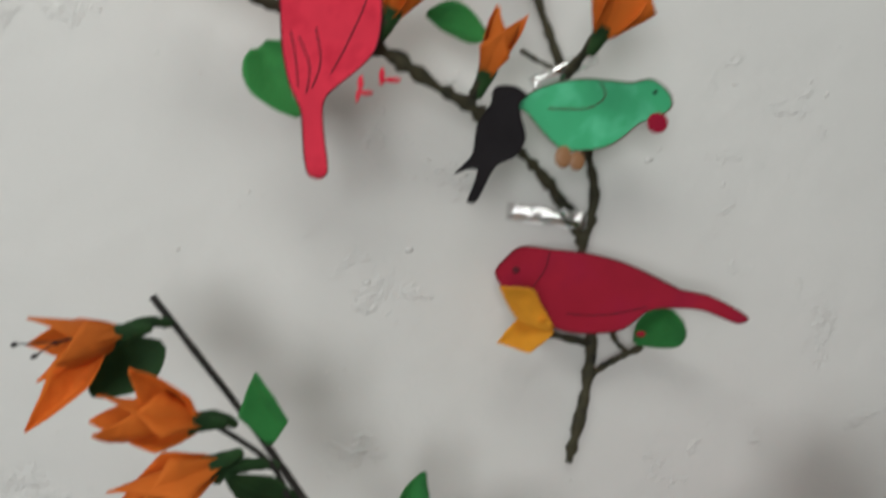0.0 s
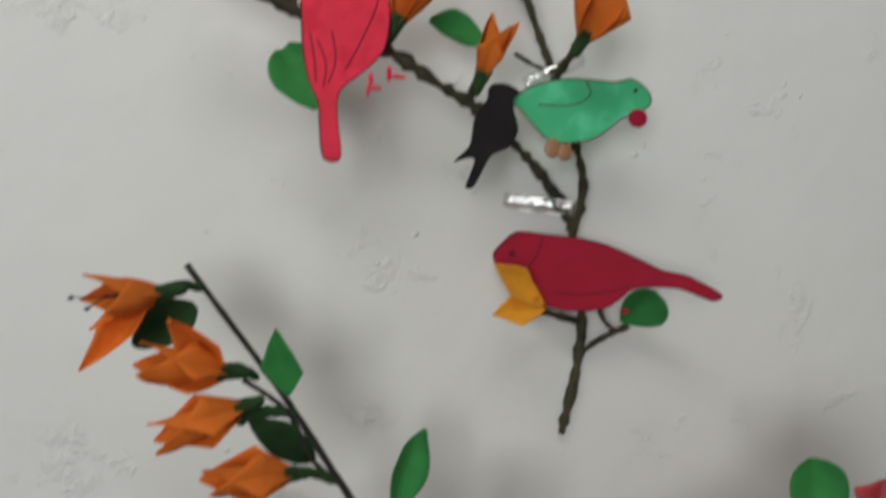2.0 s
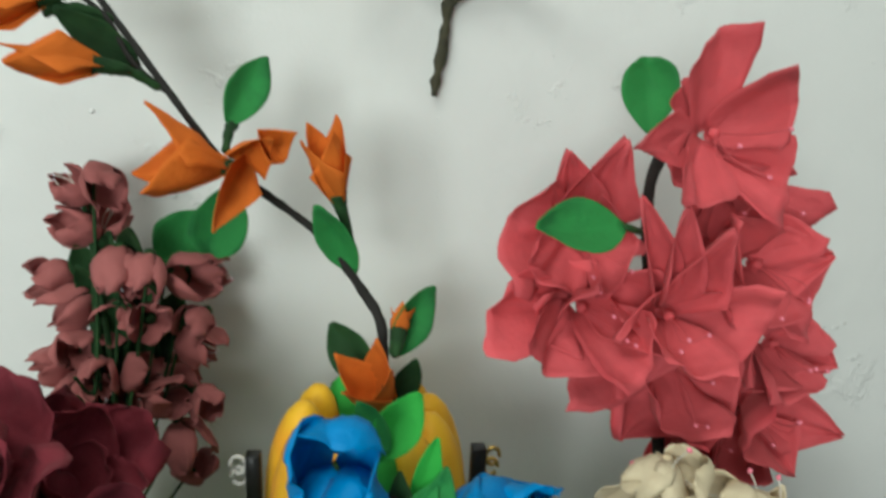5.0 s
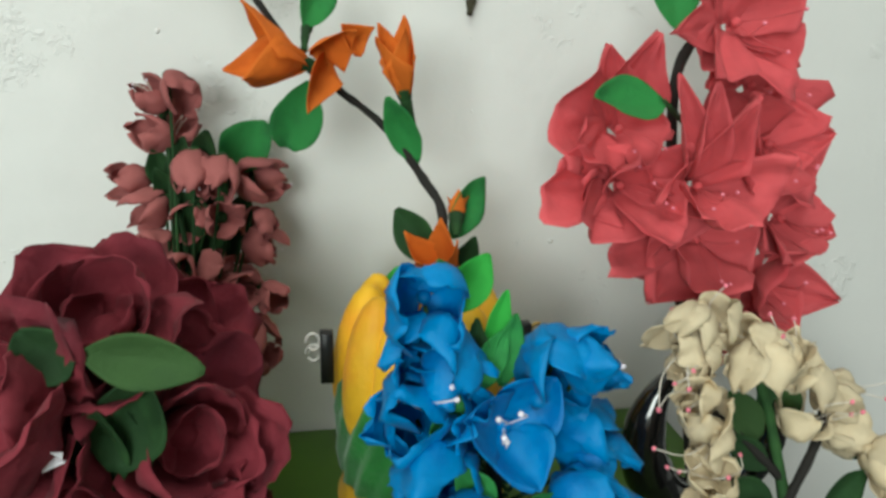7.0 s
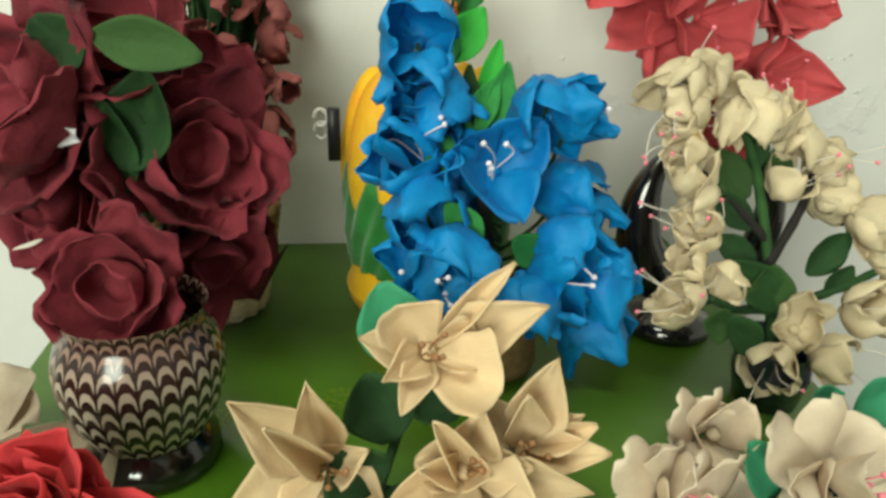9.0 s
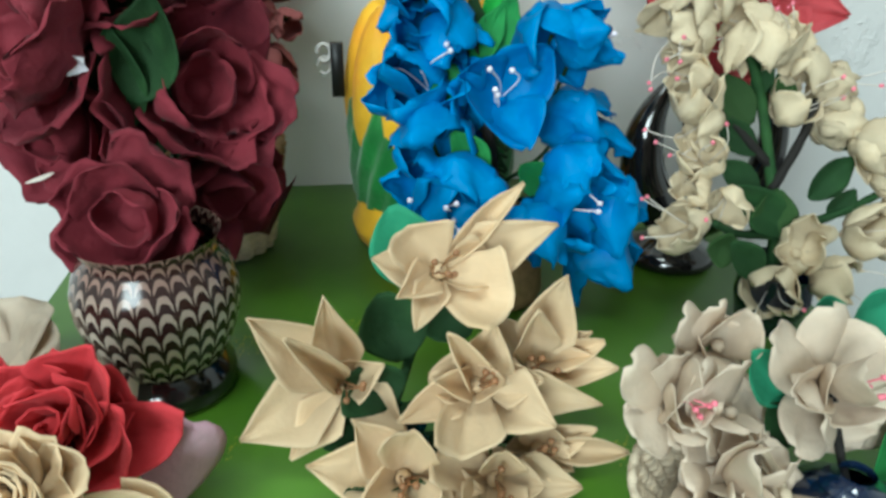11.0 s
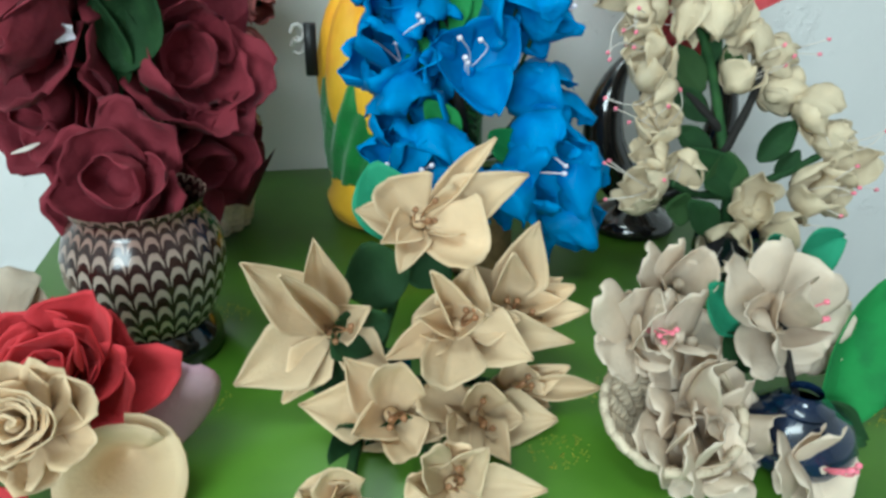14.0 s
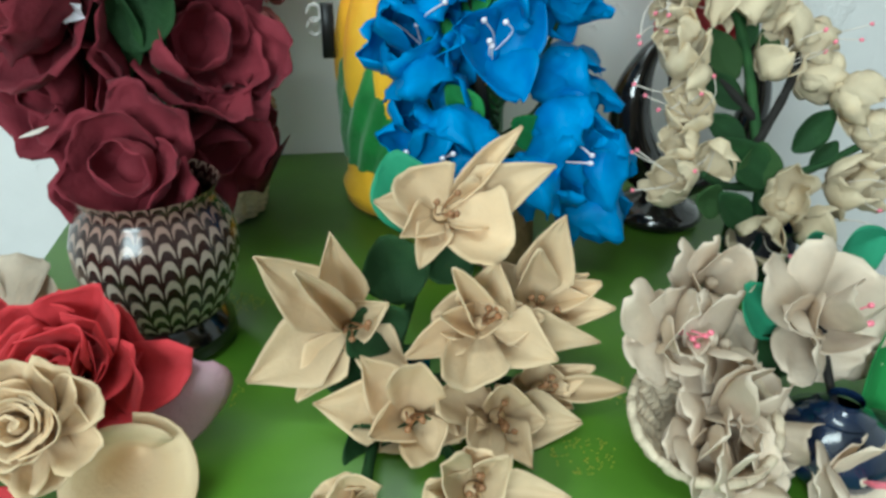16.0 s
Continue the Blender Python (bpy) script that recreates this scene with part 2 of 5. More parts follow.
def tube(points, radii, sides=8, knob=0.0, seed=0):
    """A tapered round rod through points, with knobs if asked."""
    rnd = random.Random(seed)
    pts = [V(p) for p in points]
    if len(pts) > 2:
        fine = []
        for i in range(len(pts) - 1):
            a, b = pts[max(i - 1, 0)], pts[i]
            c, d = pts[i + 1], pts[min(i + 2, len(pts) - 1)]
            for k in range(7):
                t = k / 7
                fine.append(0.5 * ((2 * b) + (c - a) * t + (2 * a - 5 * b + 4 * c - d) * t * t + (3 * b - a - 3 * c + d) * t ** 3))
        fine.append(pts[-1])
    else:
        fine = [pts[0].lerp(pts[1], k / 4) for k in range(5)]
    n = len(fine)
    bm = bmesh.new()
    rings = []
    side = V(0.3, 0.2, 0.9)
    for i, p in enumerate(fine):
        d = (fine[min(i + 1, n - 1)] - fine[max(i - 1, 0)]).normalized()
        side = (side - d * side.dot(d)).normalized() if (side - d * side.dot(d)).length > 1e-4 else d.orthogonal().normalized()
        other = d.cross(side)
        f = i / (n - 1)
        k = f * (len(radii) - 1)
        j = min(int(k), len(radii) - 2) if len(radii) > 1 else 0
        r = radii[j] + (radii[min(j + 1, len(radii) - 1)] - radii[j]) * (k - j)
        r *= 1 + knob * (rnd.random() - 0.4)
        rings.append([bm.verts.new(p + (side * math.cos(a) + other * math.sin(a)) * r * (1 + knob * 0.5 * (rnd.random() - 0.5)))
                      for a in (2 * math.pi * s / sides for s in range(sides))])
    for a, b in zip(rings, rings[1:]):
        for s in range(sides):
            bm.faces.new((a[s], a[(s + 1) % sides], b[(s + 1) % sides], b[s]))
    bm.faces.new(rings[0][::-1])
    bm.faces.new(rings[-1])
    return bm


def lathe(profile, sides=40, caps=True):
    bm = bmesh.new()
    uv = bm.loops.layers.uv.new("UVMap")
    rings = [[bm.verts.new((r * math.cos(2 * math.pi * s / sides), r * math.sin(2 * math.pi * s / sides), z)) for s in range(sides)] for r, z in profile]
    n = len(profile) - 1
    for i, (a, b) in enumerate(zip(rings, rings[1:])):
        for s in range(sides):
            f = bm.faces.new((a[s], a[(s + 1) % sides], b[(s + 1) % sides], b[s]))
            for lp, (x, y) in zip(f.loops, ((s, i), (s + 1, i), (s + 1, i + 1), (s, i + 1))):
                lp[uv].uv = (x / sides, y / n)
    if caps:
        bm.faces.new(rings[0][::-1])
    return bm


def petal_mesh(name, mat, length, width, shape="point", cup=0.3, curl=0.0, fold=0.0, wave=0.0, nu=10, nv=12, thick=0.0008, base=0.12, seed=0, creases=0.03, pleat=0.0):
    """A petal along +y from the origin, its face towards +z. cup bends the sides up, curl bends the tip back (-) or in (+),
    fold creases the middle, wave ruffles the rim."""
    rnd = random.Random(seed)
    ph = rnd.random() * 6
    skew = rnd.choice((-1, 1))
    bm = bmesh.new()
    grid = []
    for j in range(nv + 1):
        t = j / nv
        if shape == "point":      # kite with a sharp tip
            w = base + (1 - base) * (t / 0.42) ** 0.9 if t < 0.42 else max((1 - t) / 0.58, 0.02) ** 0.85
        elif shape == "kite":     # widest past the middle, then cut to a point
            w = base + (1 - base) * (t / 0.6) ** 0.8 if t < 0.6 else max((1 - t) / 0.4, 0.03)
        elif shape == "leaf":
            w = max(math.sin(math.pi * min(t * 0.94 + 0.03, 1)) ** 0.8, 0.02) * (1.08 - 0.25 * t)
        elif shape == "blunt":    # a folded strip cut square, one corner longer
            w = base + (1 - base) * (t / 0.8) ** 0.65 if t < 0.8 else 1 - 0.12 * (t - 0.8) / 0.2
        elif shape == "round":    # a spoon with a broad round end
            w = base + (1 - base) * math.sin(math.pi / 2 * min(t / 0.6, 1)) if t < 0.6 else math.sqrt(max(1 - ((t - 0.6) / 0.42) ** 2, 0.01))
        else:                      # "fan": widens to a cut end with pointed corners
            w = base + (1 - base) * t ** 0.8
        row = []
        for i in range(nu + 1):
            s = 2 * i / nu - 1
            x = s * w * width / 2
            y = length * t
            if shape == "fan":
                y -= length * 0.10 * (1 - abs(s)) * t ** 3
                y -= length * 0.10 * abs(s) ** 6 * t
            if shape == "blunt":
                y += length * (0.16 * s * skew - 0.05 * abs(s)) * t ** 3
            z = cup * width * 0.5 * (s * w) ** 2 - fold * width * 0.5 * (1 - abs(s)) * w
            z += curl * length * t * t
            z += pleat * width * abs((1.3 * s + ph + 0.4 * t) % 1.0 - 0.5) * min(1, 1.6 * t)
            z += wave * width * math.sin(3.1 * s + 5 * t + ph) * t
            q = noise.noise_vector(Vector((x * 70 + seed * 3.7, y * 70, seed * 1.3))) * 0.0011 * min(1, t * 3)
            q += noise.noise_vector(Vector((x * 26 + seed * 1.9, y * 26 + 5, seed * 2.3))) * width * creases * min(1, t * 2)
            row.append(bm.verts.new(Vector((x, y, z)) + q))
        grid.append(row)
    for a, b in zip(grid, grid[1:]):
        for i in range(nu):
            bm.faces.new((a[i], a[i + 1], b[i + 1], b[i]))
    bmesh.ops.remove_doubles(bm, verts=bm.verts[:], dist=1e-5)
    bm.normal_update()
    bmesh.ops.solidify(bm, geom=bm.faces[:], thickness=thick * 0.5)
    far = 1.25 * max(length, width)
    for v in bm.verts:
        if v.co.length > far:
            v.co *= far / v.co.length
    return mesh_of(name, bm, mat)


def gore_mesh(name, mat, r, wide=75, reach=150, tall=1.0, ruffle=0.08, flare=0.0, seed=0, nu=8, nv=9, thick=0.0009, crumple=0.0):
    """A petal bent round a ball that stands on the origin: three or four close to a puffed bud. flare turns its rim outwards."""
    rnd = random.Random(seed)
    p1, p2 = rnd.random() * 6, rnd.random() * 6
    bm = bmesh.new()
    grid = []
    for j in range(nv + 1):
        t = j / nv
        row = []
        for i in range(nu + 1):
            s = 2 * i / nu - 1
            w = math.sin(math.pi * min(0.12 + t * 0.80, 1)) ** 0.6
            th = radians(reach) * t * (1 - 0.10 * s * s)
            ph = radians(wide) * s * w
            rr = r * (1 + ruffle * (math.sin(4 * s + p1 + 3 * t) + 0.6 * math.sin(7 * t + p2 + 2 * s)) * t + flare * max(t - 0.55, 0) ** 1.3 * 2.2 + 0.05 * abs(s) ** 3)
            co = Vector((rr * math.sin(th) * math.sin(ph), rr * math.sin(th) * math.cos(ph), tall * (r - rr * math.cos(th))))
            if crumple:
                co += (noise.noise_vector(co * 48 + Vector((seed * 5.3, 1.7, 0))) * 1.6 + noise.noise_vector(co * 110 + Vector((0, seed * 4.1, 0)))) * crumple * r * min(1, t * 2)
            row.append(bm.verts.new(co + noise.noise_vector(co * 95 + Vector((seed * 2.1, 0, 0))) * 0.0016 * min(1, t * 3)))
        grid.append(row)
    for a, c in zip(grid, grid[1:]):
        for i in range(nu):
            bm.faces.new((a[i], a[i + 1], c[i + 1], c[i]))
    bmesh.ops.remove_doubles(bm, verts=bm.verts[:], dist=1e-5)
    bm.normal_update()
    bmesh.ops.solidify(bm, geom=bm.faces[:], thickness=thick * 0.5)
    return mesh_of(name, bm, mat)


def puff_flower(parent, at, d, gores, core, count, rnd, size=1.0, name="flower", tilt=10):
    """A puffed bud of gores round one core."""
    head = part(name, core, None, parent, "", facing(V(at) - parent.location, d, rnd.uniform(0, 360)))
    for k in range(count):
        sc = size * rnd.uniform(0.88, 1.1)
        m = Matrix.Rotation(radians(360 / count * k + rnd.uniform(-14, 14)), 4, "Z") @ Matrix.Rotation(radians(-rnd.uniform(0, tilt)), 4, "X")
        part("petal", gores[k % len(gores)], None, head, "", m @ Matrix.Diagonal((sc, sc, sc, 1)))
    return head


def facing(at, d, spin=0.0):
    """A pose whose z axis looks along d."""
    q = V(d).normalized().to_track_quat("Z", "Y")
    return Matrix.Translation(V(at)) @ q.to_matrix().to_4x4() @ Matrix.Rotation(radians(spin), 4, "Z")


def along(a, b, face=(0, -1, 0.3)):
    """A pose at a, y axis to b, z axis towards face."""
    y = (V(b) - V(a)).normalized()
    z = V(face) - y * V(face).dot(y)
    z = z.normalized() if z.length > 1e-4 else y.orthogonal().normalized()
    x = y.cross(z)
    m = Matrix((x, y, z)).transposed().to_4x4()
    m.translation = V(a)
    return m


def leaf_part(parent, at, tip, width, mat, face=(0, -1, 0.3), shape="leaf", seed=0, cup=0.25, fold=0.25, name="leaf"):
    a, b = V(at), V(tip)
    ln = (b - a).length
    me = petal_mesh(name, mat, ln, width, shape, cup=cup, curl=0.08, fold=fold, wave=0.03, seed=seed, thick=0.0008)
    return part(name, me, None, parent, "", along(a - parent.location, b - parent.location, face))


def flower_part(parent, at, d, petals, core, label="", spin=0.0, name="flower"):
    """A flower head as a part: its core mesh, with each petal below it. petals: (mesh, opening in degrees, turn, lift, scale)."""
    head = part(name, core, None, parent, label, facing(V(at) - parent.location, d, spin))
    for me, opening, turn, lift, scale in petals:
        m = Matrix.Rotation(radians(turn), 4, "Z") @ Matrix.Translation((0, 0, lift)) @ Matrix.Rotation(radians(90 - opening), 4, "X")
        part("petal", me, None, head, "", m @ Matrix.Diagonal((scale, scale, scale, 1)))
    return head


LOOKS = {"p": ("point", 0.35, 0.42, 0.02, 0.22), "r": ("leaf", 1.7, 0.35, -0.05, 0.5), "c": ("point", 0.85, 0.30, 0.06, 0.4), "q": ("blunt", 0.40, 0.40, 0.06, 0.3), "u": ("round", -0.28, 0.0, -0.04, 0.65), "o": ("round", 1.3, 0.0, 0.25, 0.5)}


def open_flower(parent, at, petals, mat, core, seed, face=(0, -0.75, 0.65), thick=0.0013, wave=0.03, back=0.006, fill=0, creases=0.05, pleat=0.0):
    """A loose cloth flower. petals: (look, reach in x, y and z from the heart to the petal's tip, width)."""
    head = part("flower", core, None, parent, "", Matrix.Translation(V(at) - parent.location))
    rnd = random.Random(seed)
    z_axis = V(face).normalized()
    reach = sum(V(p[1:4]).length for p in petals) / len(petals)
    wide = sum(p[4] for p in petals) / len(petals)
    spare = []
    for k in range(fill):
        a = 6.283 * (k + rnd.uniform(-0.3, 0.3)) / fill
        out = (V(1, 0, 0) * math.cos(a) + z_axis.cross(V(1, 0, 0)) * math.sin(a)) * reach * rnd.uniform(0.55, 0.8) - z_axis * reach * rnd.uniform(-0.1, 0.35)
        spare.append((petals[k % len(petals)][0], *out, wide))
    for k, (look_of, x, y, z, w) in enumerate(tuple(petals) + tuple(spare)):
        tip = V(x, y, z)
        foot = V(face).normalized() * -back + tip * 0.05
        shape, cup, fold, curl, base = LOOKS[look_of]
        me = petal_mesh("petal", mat, (tip - foot).length, w, shape, cup, curl, fold, wave, 12, 10, thick, base, seed * 13 + k, creases, pleat)
        turn = V(face).normalized() - tip.normalized() * 0.25
        part("petal", me, None, head, "", along(foot, tip, turn))
    return head


def bead_core(name, mat, r):
    bm = bmesh.new()
    bmesh.ops.create_icosphere(bm, subdivisions=2, radius=r)
    return mesh_of(name, bm, mat)


def stamens(parent, head, count, length, spread, thread, bead, r=0.0022, seed=0, wire=0.0005):
    """Wires with a bead at the end, each one a part of the flower head."""
    rnd = random.Random(seed)
    for k in range(count):
        a, s = rnd.random() * 6.283, spread * (0.4 + 0.6 * rnd.random())
        tip = V(math.cos(a) * s, math.sin(a) * s, length * (0.75 + 0.4 * rnd.random()))
        mid = tip * 0.5 + V(rnd.uniform(-1, 1), rnd.uniform(-1, 1), 0.8) * length * 0.2
        bm = tube([V(0, 0, 0), mid, tip], [wire], 5)
        n0 = len(bm.faces)
        bmesh.ops.create_icosphere(bm, subdivisions=1, radius=r, matrix=Matrix.Translation(tip) @ Matrix.Diagonal((1, 1, 1.3, 1)))
        bm.faces.ensure_lookup_table()
        for f in bm.faces[n0:]:
            f.material_index = 1
        part("stamen", bm, [thread, bead], head)


def blob(bm, at, r, squash=(1, 1, 1), sub=1):
    bmesh.ops.create_icosphere(bm, subdivisions=sub, radius=r, matrix=Matrix.Translation(V(at)) @ Matrix.Diagonal((*squash, 1)))


def box(bm, lo, hi):
    bmesh.ops.create_cube(bm, size=1, matrix=Matrix.Translation((V(lo) + V(hi)) / 2) @ Matrix.Diagonal((*(V(hi) - V(lo)), 1)))


# ---- the room ----
WALL_Y, TOP, FLOOR = 0.64, 0.75, 0.355


def structure(name, lo, hi, mat, label):
    bm = bmesh.new()
    box(bm, lo, hi)
    ob = new(name, mesh_of(name, bm, mat, False))
    return tagged(ob, label, name.split("_")[0], kind="structure")


structure("wall_north", (-2.2, WALL_Y, FLOOR - 0.1), (2.6, WALL_Y + 0.15, 3.1), WALL, "white painted plaster wall with rough bumps")
structure("wall_west", (-2.35, -2.9, FLOOR - 0.1), (-2.2, WALL_Y + 0.15, 3.1), WALL, "white painted plaster side wall")
structure("wall_east", (2.6, -2.9, FLOOR - 0.1), (2.75, WALL_Y + 0.15, 3.1), WALL, "white painted plaster side wall")
structure("wall_south", (-2.35, -3.05, FLOOR - 0.1), (2.75, -2.9, 3.1), WALL, "white painted plaster wall behind")
structure("ceiling", (-2.35, -3.05, 3.1), (2.75, WALL_Y + 0.15, 3.2), WALL, "plain white ceiling")
structure("floor", (-2.35, -3.05, FLOOR - 0.1), (2.75, WALL_Y, FLOOR), FLOORM, "dark grey floor beside the table")
structure("baseboard", (-2.2, WALL_Y - 0.012, FLOOR), (2.6, WALL_Y - 0.0005, FLOOR + 0.022), SKIRT, "thin white skirting strip at the wall's foot")


def plaster_lumps():
    """Small drips and lumps of paint that stand out of the wall."""
    rnd = random.Random(5)
    bm = bmesh.new()
    for _ in range(150):
        x, z = rnd.uniform(-0.45, 0.9), rnd.uniform(0.8, 1.85)
        r = rnd.choice((0.0007, 0.001, 0.0013, 0.002))
        blob(bm, (x, WALL_Y, z), r, (rnd.uniform(0.8, 2.2), 0.28, rnd.uniform(0.8, 1.6)))
    for _ in range(16):
        x, z = rnd.uniform(-0.4, 0.8), rnd.uniform(0.85, 1.8)
        for k in range(rnd.randint(4, 9)):
            blob(bm, (x + rnd.uniform(-0.03, 0.03), WALL_Y, z + rnd.uniform(-0.012, 0.012)), rnd.uniform(0.0010, 0.0024), (2.4, 0.16, 0.8))
    ob = new("paint_lumps", mesh_of("paint_lumps", bm, WALL))
    tagged(ob, "small lumps and drips of white wall paint", "plaster", kind="stuff")


plaster_lumps()


def make_table():
    t = thing("table", (0.2, 0.25, FLOOR), "low table covered with shiny bright green oilcloth", "table")
    bm = bmesh.new()
    box(bm, (-0.345, -0.37, TOP - FLOOR - 0.03), (0.35, 0.385, TOP - FLOOR))
    bmesh.ops.bevel(bm, geom=[e for e in bm.edges], offset=0.004, segments=2, affect="EDGES")
    part("tabletop", bm, TABLE, t, "glossy green oilcloth top with faint gold print")
    for x in (-0.31, 0.31):
        for y in (-0.33, 0.34):
            bm = bmesh.new()
            box(bm, (x - 0.02, y - 0.02, 0), (x + 0.02, y + 0.02, TOP - FLOOR - 0.03))
            part("leg", bm, WOOD, t)
    rnd = random.Random(3)
    for cx, cy in ((0.029, 0.166), (0.313, 0.131), (0.260, 0.077), (0.129, 0.300), (0.490, 0.079), (0.035, 0.282)):
        bm = bmesh.new()
        for _ in range(70):
            a, r = rnd.random() * 6.28, 0.016 * math.sqrt(rnd.random())
            x, y = cx - 0.2 + math.cos(a) * r * 1.4, cy - 0.25 + math.sin(a) * r
            box(bm, (x, y, TOP - FLOOR), (x + 0.0011, y + 0.0007, TOP - FLOOR + 0.0004))
        tagged(part("gold_print", bm, GOLD, t, "faded gold printed motif"), kind="stuff")
    return t


make_table()


# ---- the wall spray with paper birds ----
ORANGE_CORE = bead_core("flower", DKGREEN, 0.004)
CUT = {}


def tulip(parent, a, b, openness=16, wide=0.62, mat=ORANGE, count=4, spin=0.0, missing=(), pistil=False, sepal=DKGREEN, jitter=6, seed=0):
    """A folded paper tulip from its base a to its tip b, with a dark green tapered sepal below."""
    rnd = random.Random(seed)
    a, b = V(a), V(b)
    ln = (b - a).length
    d = (b - a).normalized()
    key = (mat.name, round(ln, 2), wide)
    if key not in CUT:
        CUT[key] = petal_mesh("petal", mat, round(ln, 2), ln * wide, "point", cup=0.55, fold=0.22, curl=0.03, wave=0.02, base=0.3, thick=0.0009, seed=len(CUT))
    petals = []
    for k in range(count):
        if k in missing:
            continue
        petals.append((CUT[key], openness + rnd.uniform(-jitter, jitter), 360 * k / count + rnd.uniform(-8, 8), 0.0, rnd.uniform(0.92, 1.04)))
    head = flower_part(parent, a, d, petals, ORANGE_CORE, spin=spin)
    part("sepal", tube([V(0, 0, -0.016), V(0, 0, -0.004), V(0, 0, 0.006)], [0.0028, 0.0052, 0.0075], 9, 0.15, seed), sepal, head)
    if pistil:
        stamens(parent, head, 3, ln * 0.9, ln * 0.3, STEM, BLACKINK, 0.0016, seed)
    return head


def smooth_outline(points, steps=4):
    out = []
    n = len(points)
    for i in range(n):
        a, b, c, d = (V(*points[(i + k - 1) % n], 0) for k in range(4))
        for k in range(steps):
            t = k / steps
            out.append(0.5 * ((2 * b) + (c - a) * t + (2 * a - 5 * b + 4 * c - d) * t * t + (3 * b - a - 3 * c + d) * t ** 3))
    return out


def paper_cutout(name, outline, size, at, mats, label, face=(0, -1, 0.02), roll=0.0, extras=(), strokes=(), group="paper birds on the wall"):
    """A card shape cut along a smooth outline; extras: ellipses (x, y, rx, ry, material slot) laid on it; strokes: ink lines."""
    bm = bmesh.new()
    rim = smooth_outline(outline)
    vs = [bm.verts.new(p * size) for p in rim]
    bm.faces.new(vs)
    bmesh.ops.triangulate(bm, faces=bm.faces[:])
    got = bmesh.ops.extrude_face_region(bm, geom=bm.faces[:])
    bmesh.ops.translate(bm, verts=[v for v in got["geom"] if isinstance(v, bmesh.types.BMVert)], vec=(0, 0, 0.0012))
    for f in bm.faces:
        if abs(f.normal.z) < 0.3:
            f.material_index = 1
    bmesh.ops.recalc_face_normals(bm, faces=bm.faces[:])
    for x, y, rx, ry, slot in extras:
        n0 = len(bm.faces)
        bmesh.ops.create_uvsphere(bm, u_segments=14, v_segments=6, radius=1, matrix=Matrix.Translation((x * size, y * size, 0.0015)) @ Matrix.Diagonal((rx * size, ry * size, 0.0015, 1)))
        bm.faces.ensure_lookup_table()
        for f in bm.faces[n0:]:
            f.material_index = slot
    edge = [(p.x * 0.988, p.y * 0.988) for p in rim[::2]]
    for line in list(strokes) + [edge + edge[:1]]:
        n0 = len(bm.faces)
        t = tube([V(x * size, y * size, 0.0014) for x, y in line], [0.0005], 5)
        tmp = bpy.data.meshes.new("ink")
        t.to_mesh(tmp)
        t.free()
        bm.from_mesh(tmp)
        bpy.data.meshes.remove(tmp)
        bm.faces.ensure_lookup_table()
        for f in bm.faces[n0:]:
            f.material_index = 2
    ob = new(name, mesh_of(name, bm, mats, False))
    z = V(face).normalized()
    x = V(0, 0, 1).cross(z).normalized()
    m = Matrix((x, z.cross(x), z)).transposed().to_4x4() @ Matrix.Rotation(radians(roll), 4, "Z")
    m.translation = V(at)
    ob.matrix_world = m
    return tagged(ob, label, "paper cutout", group)


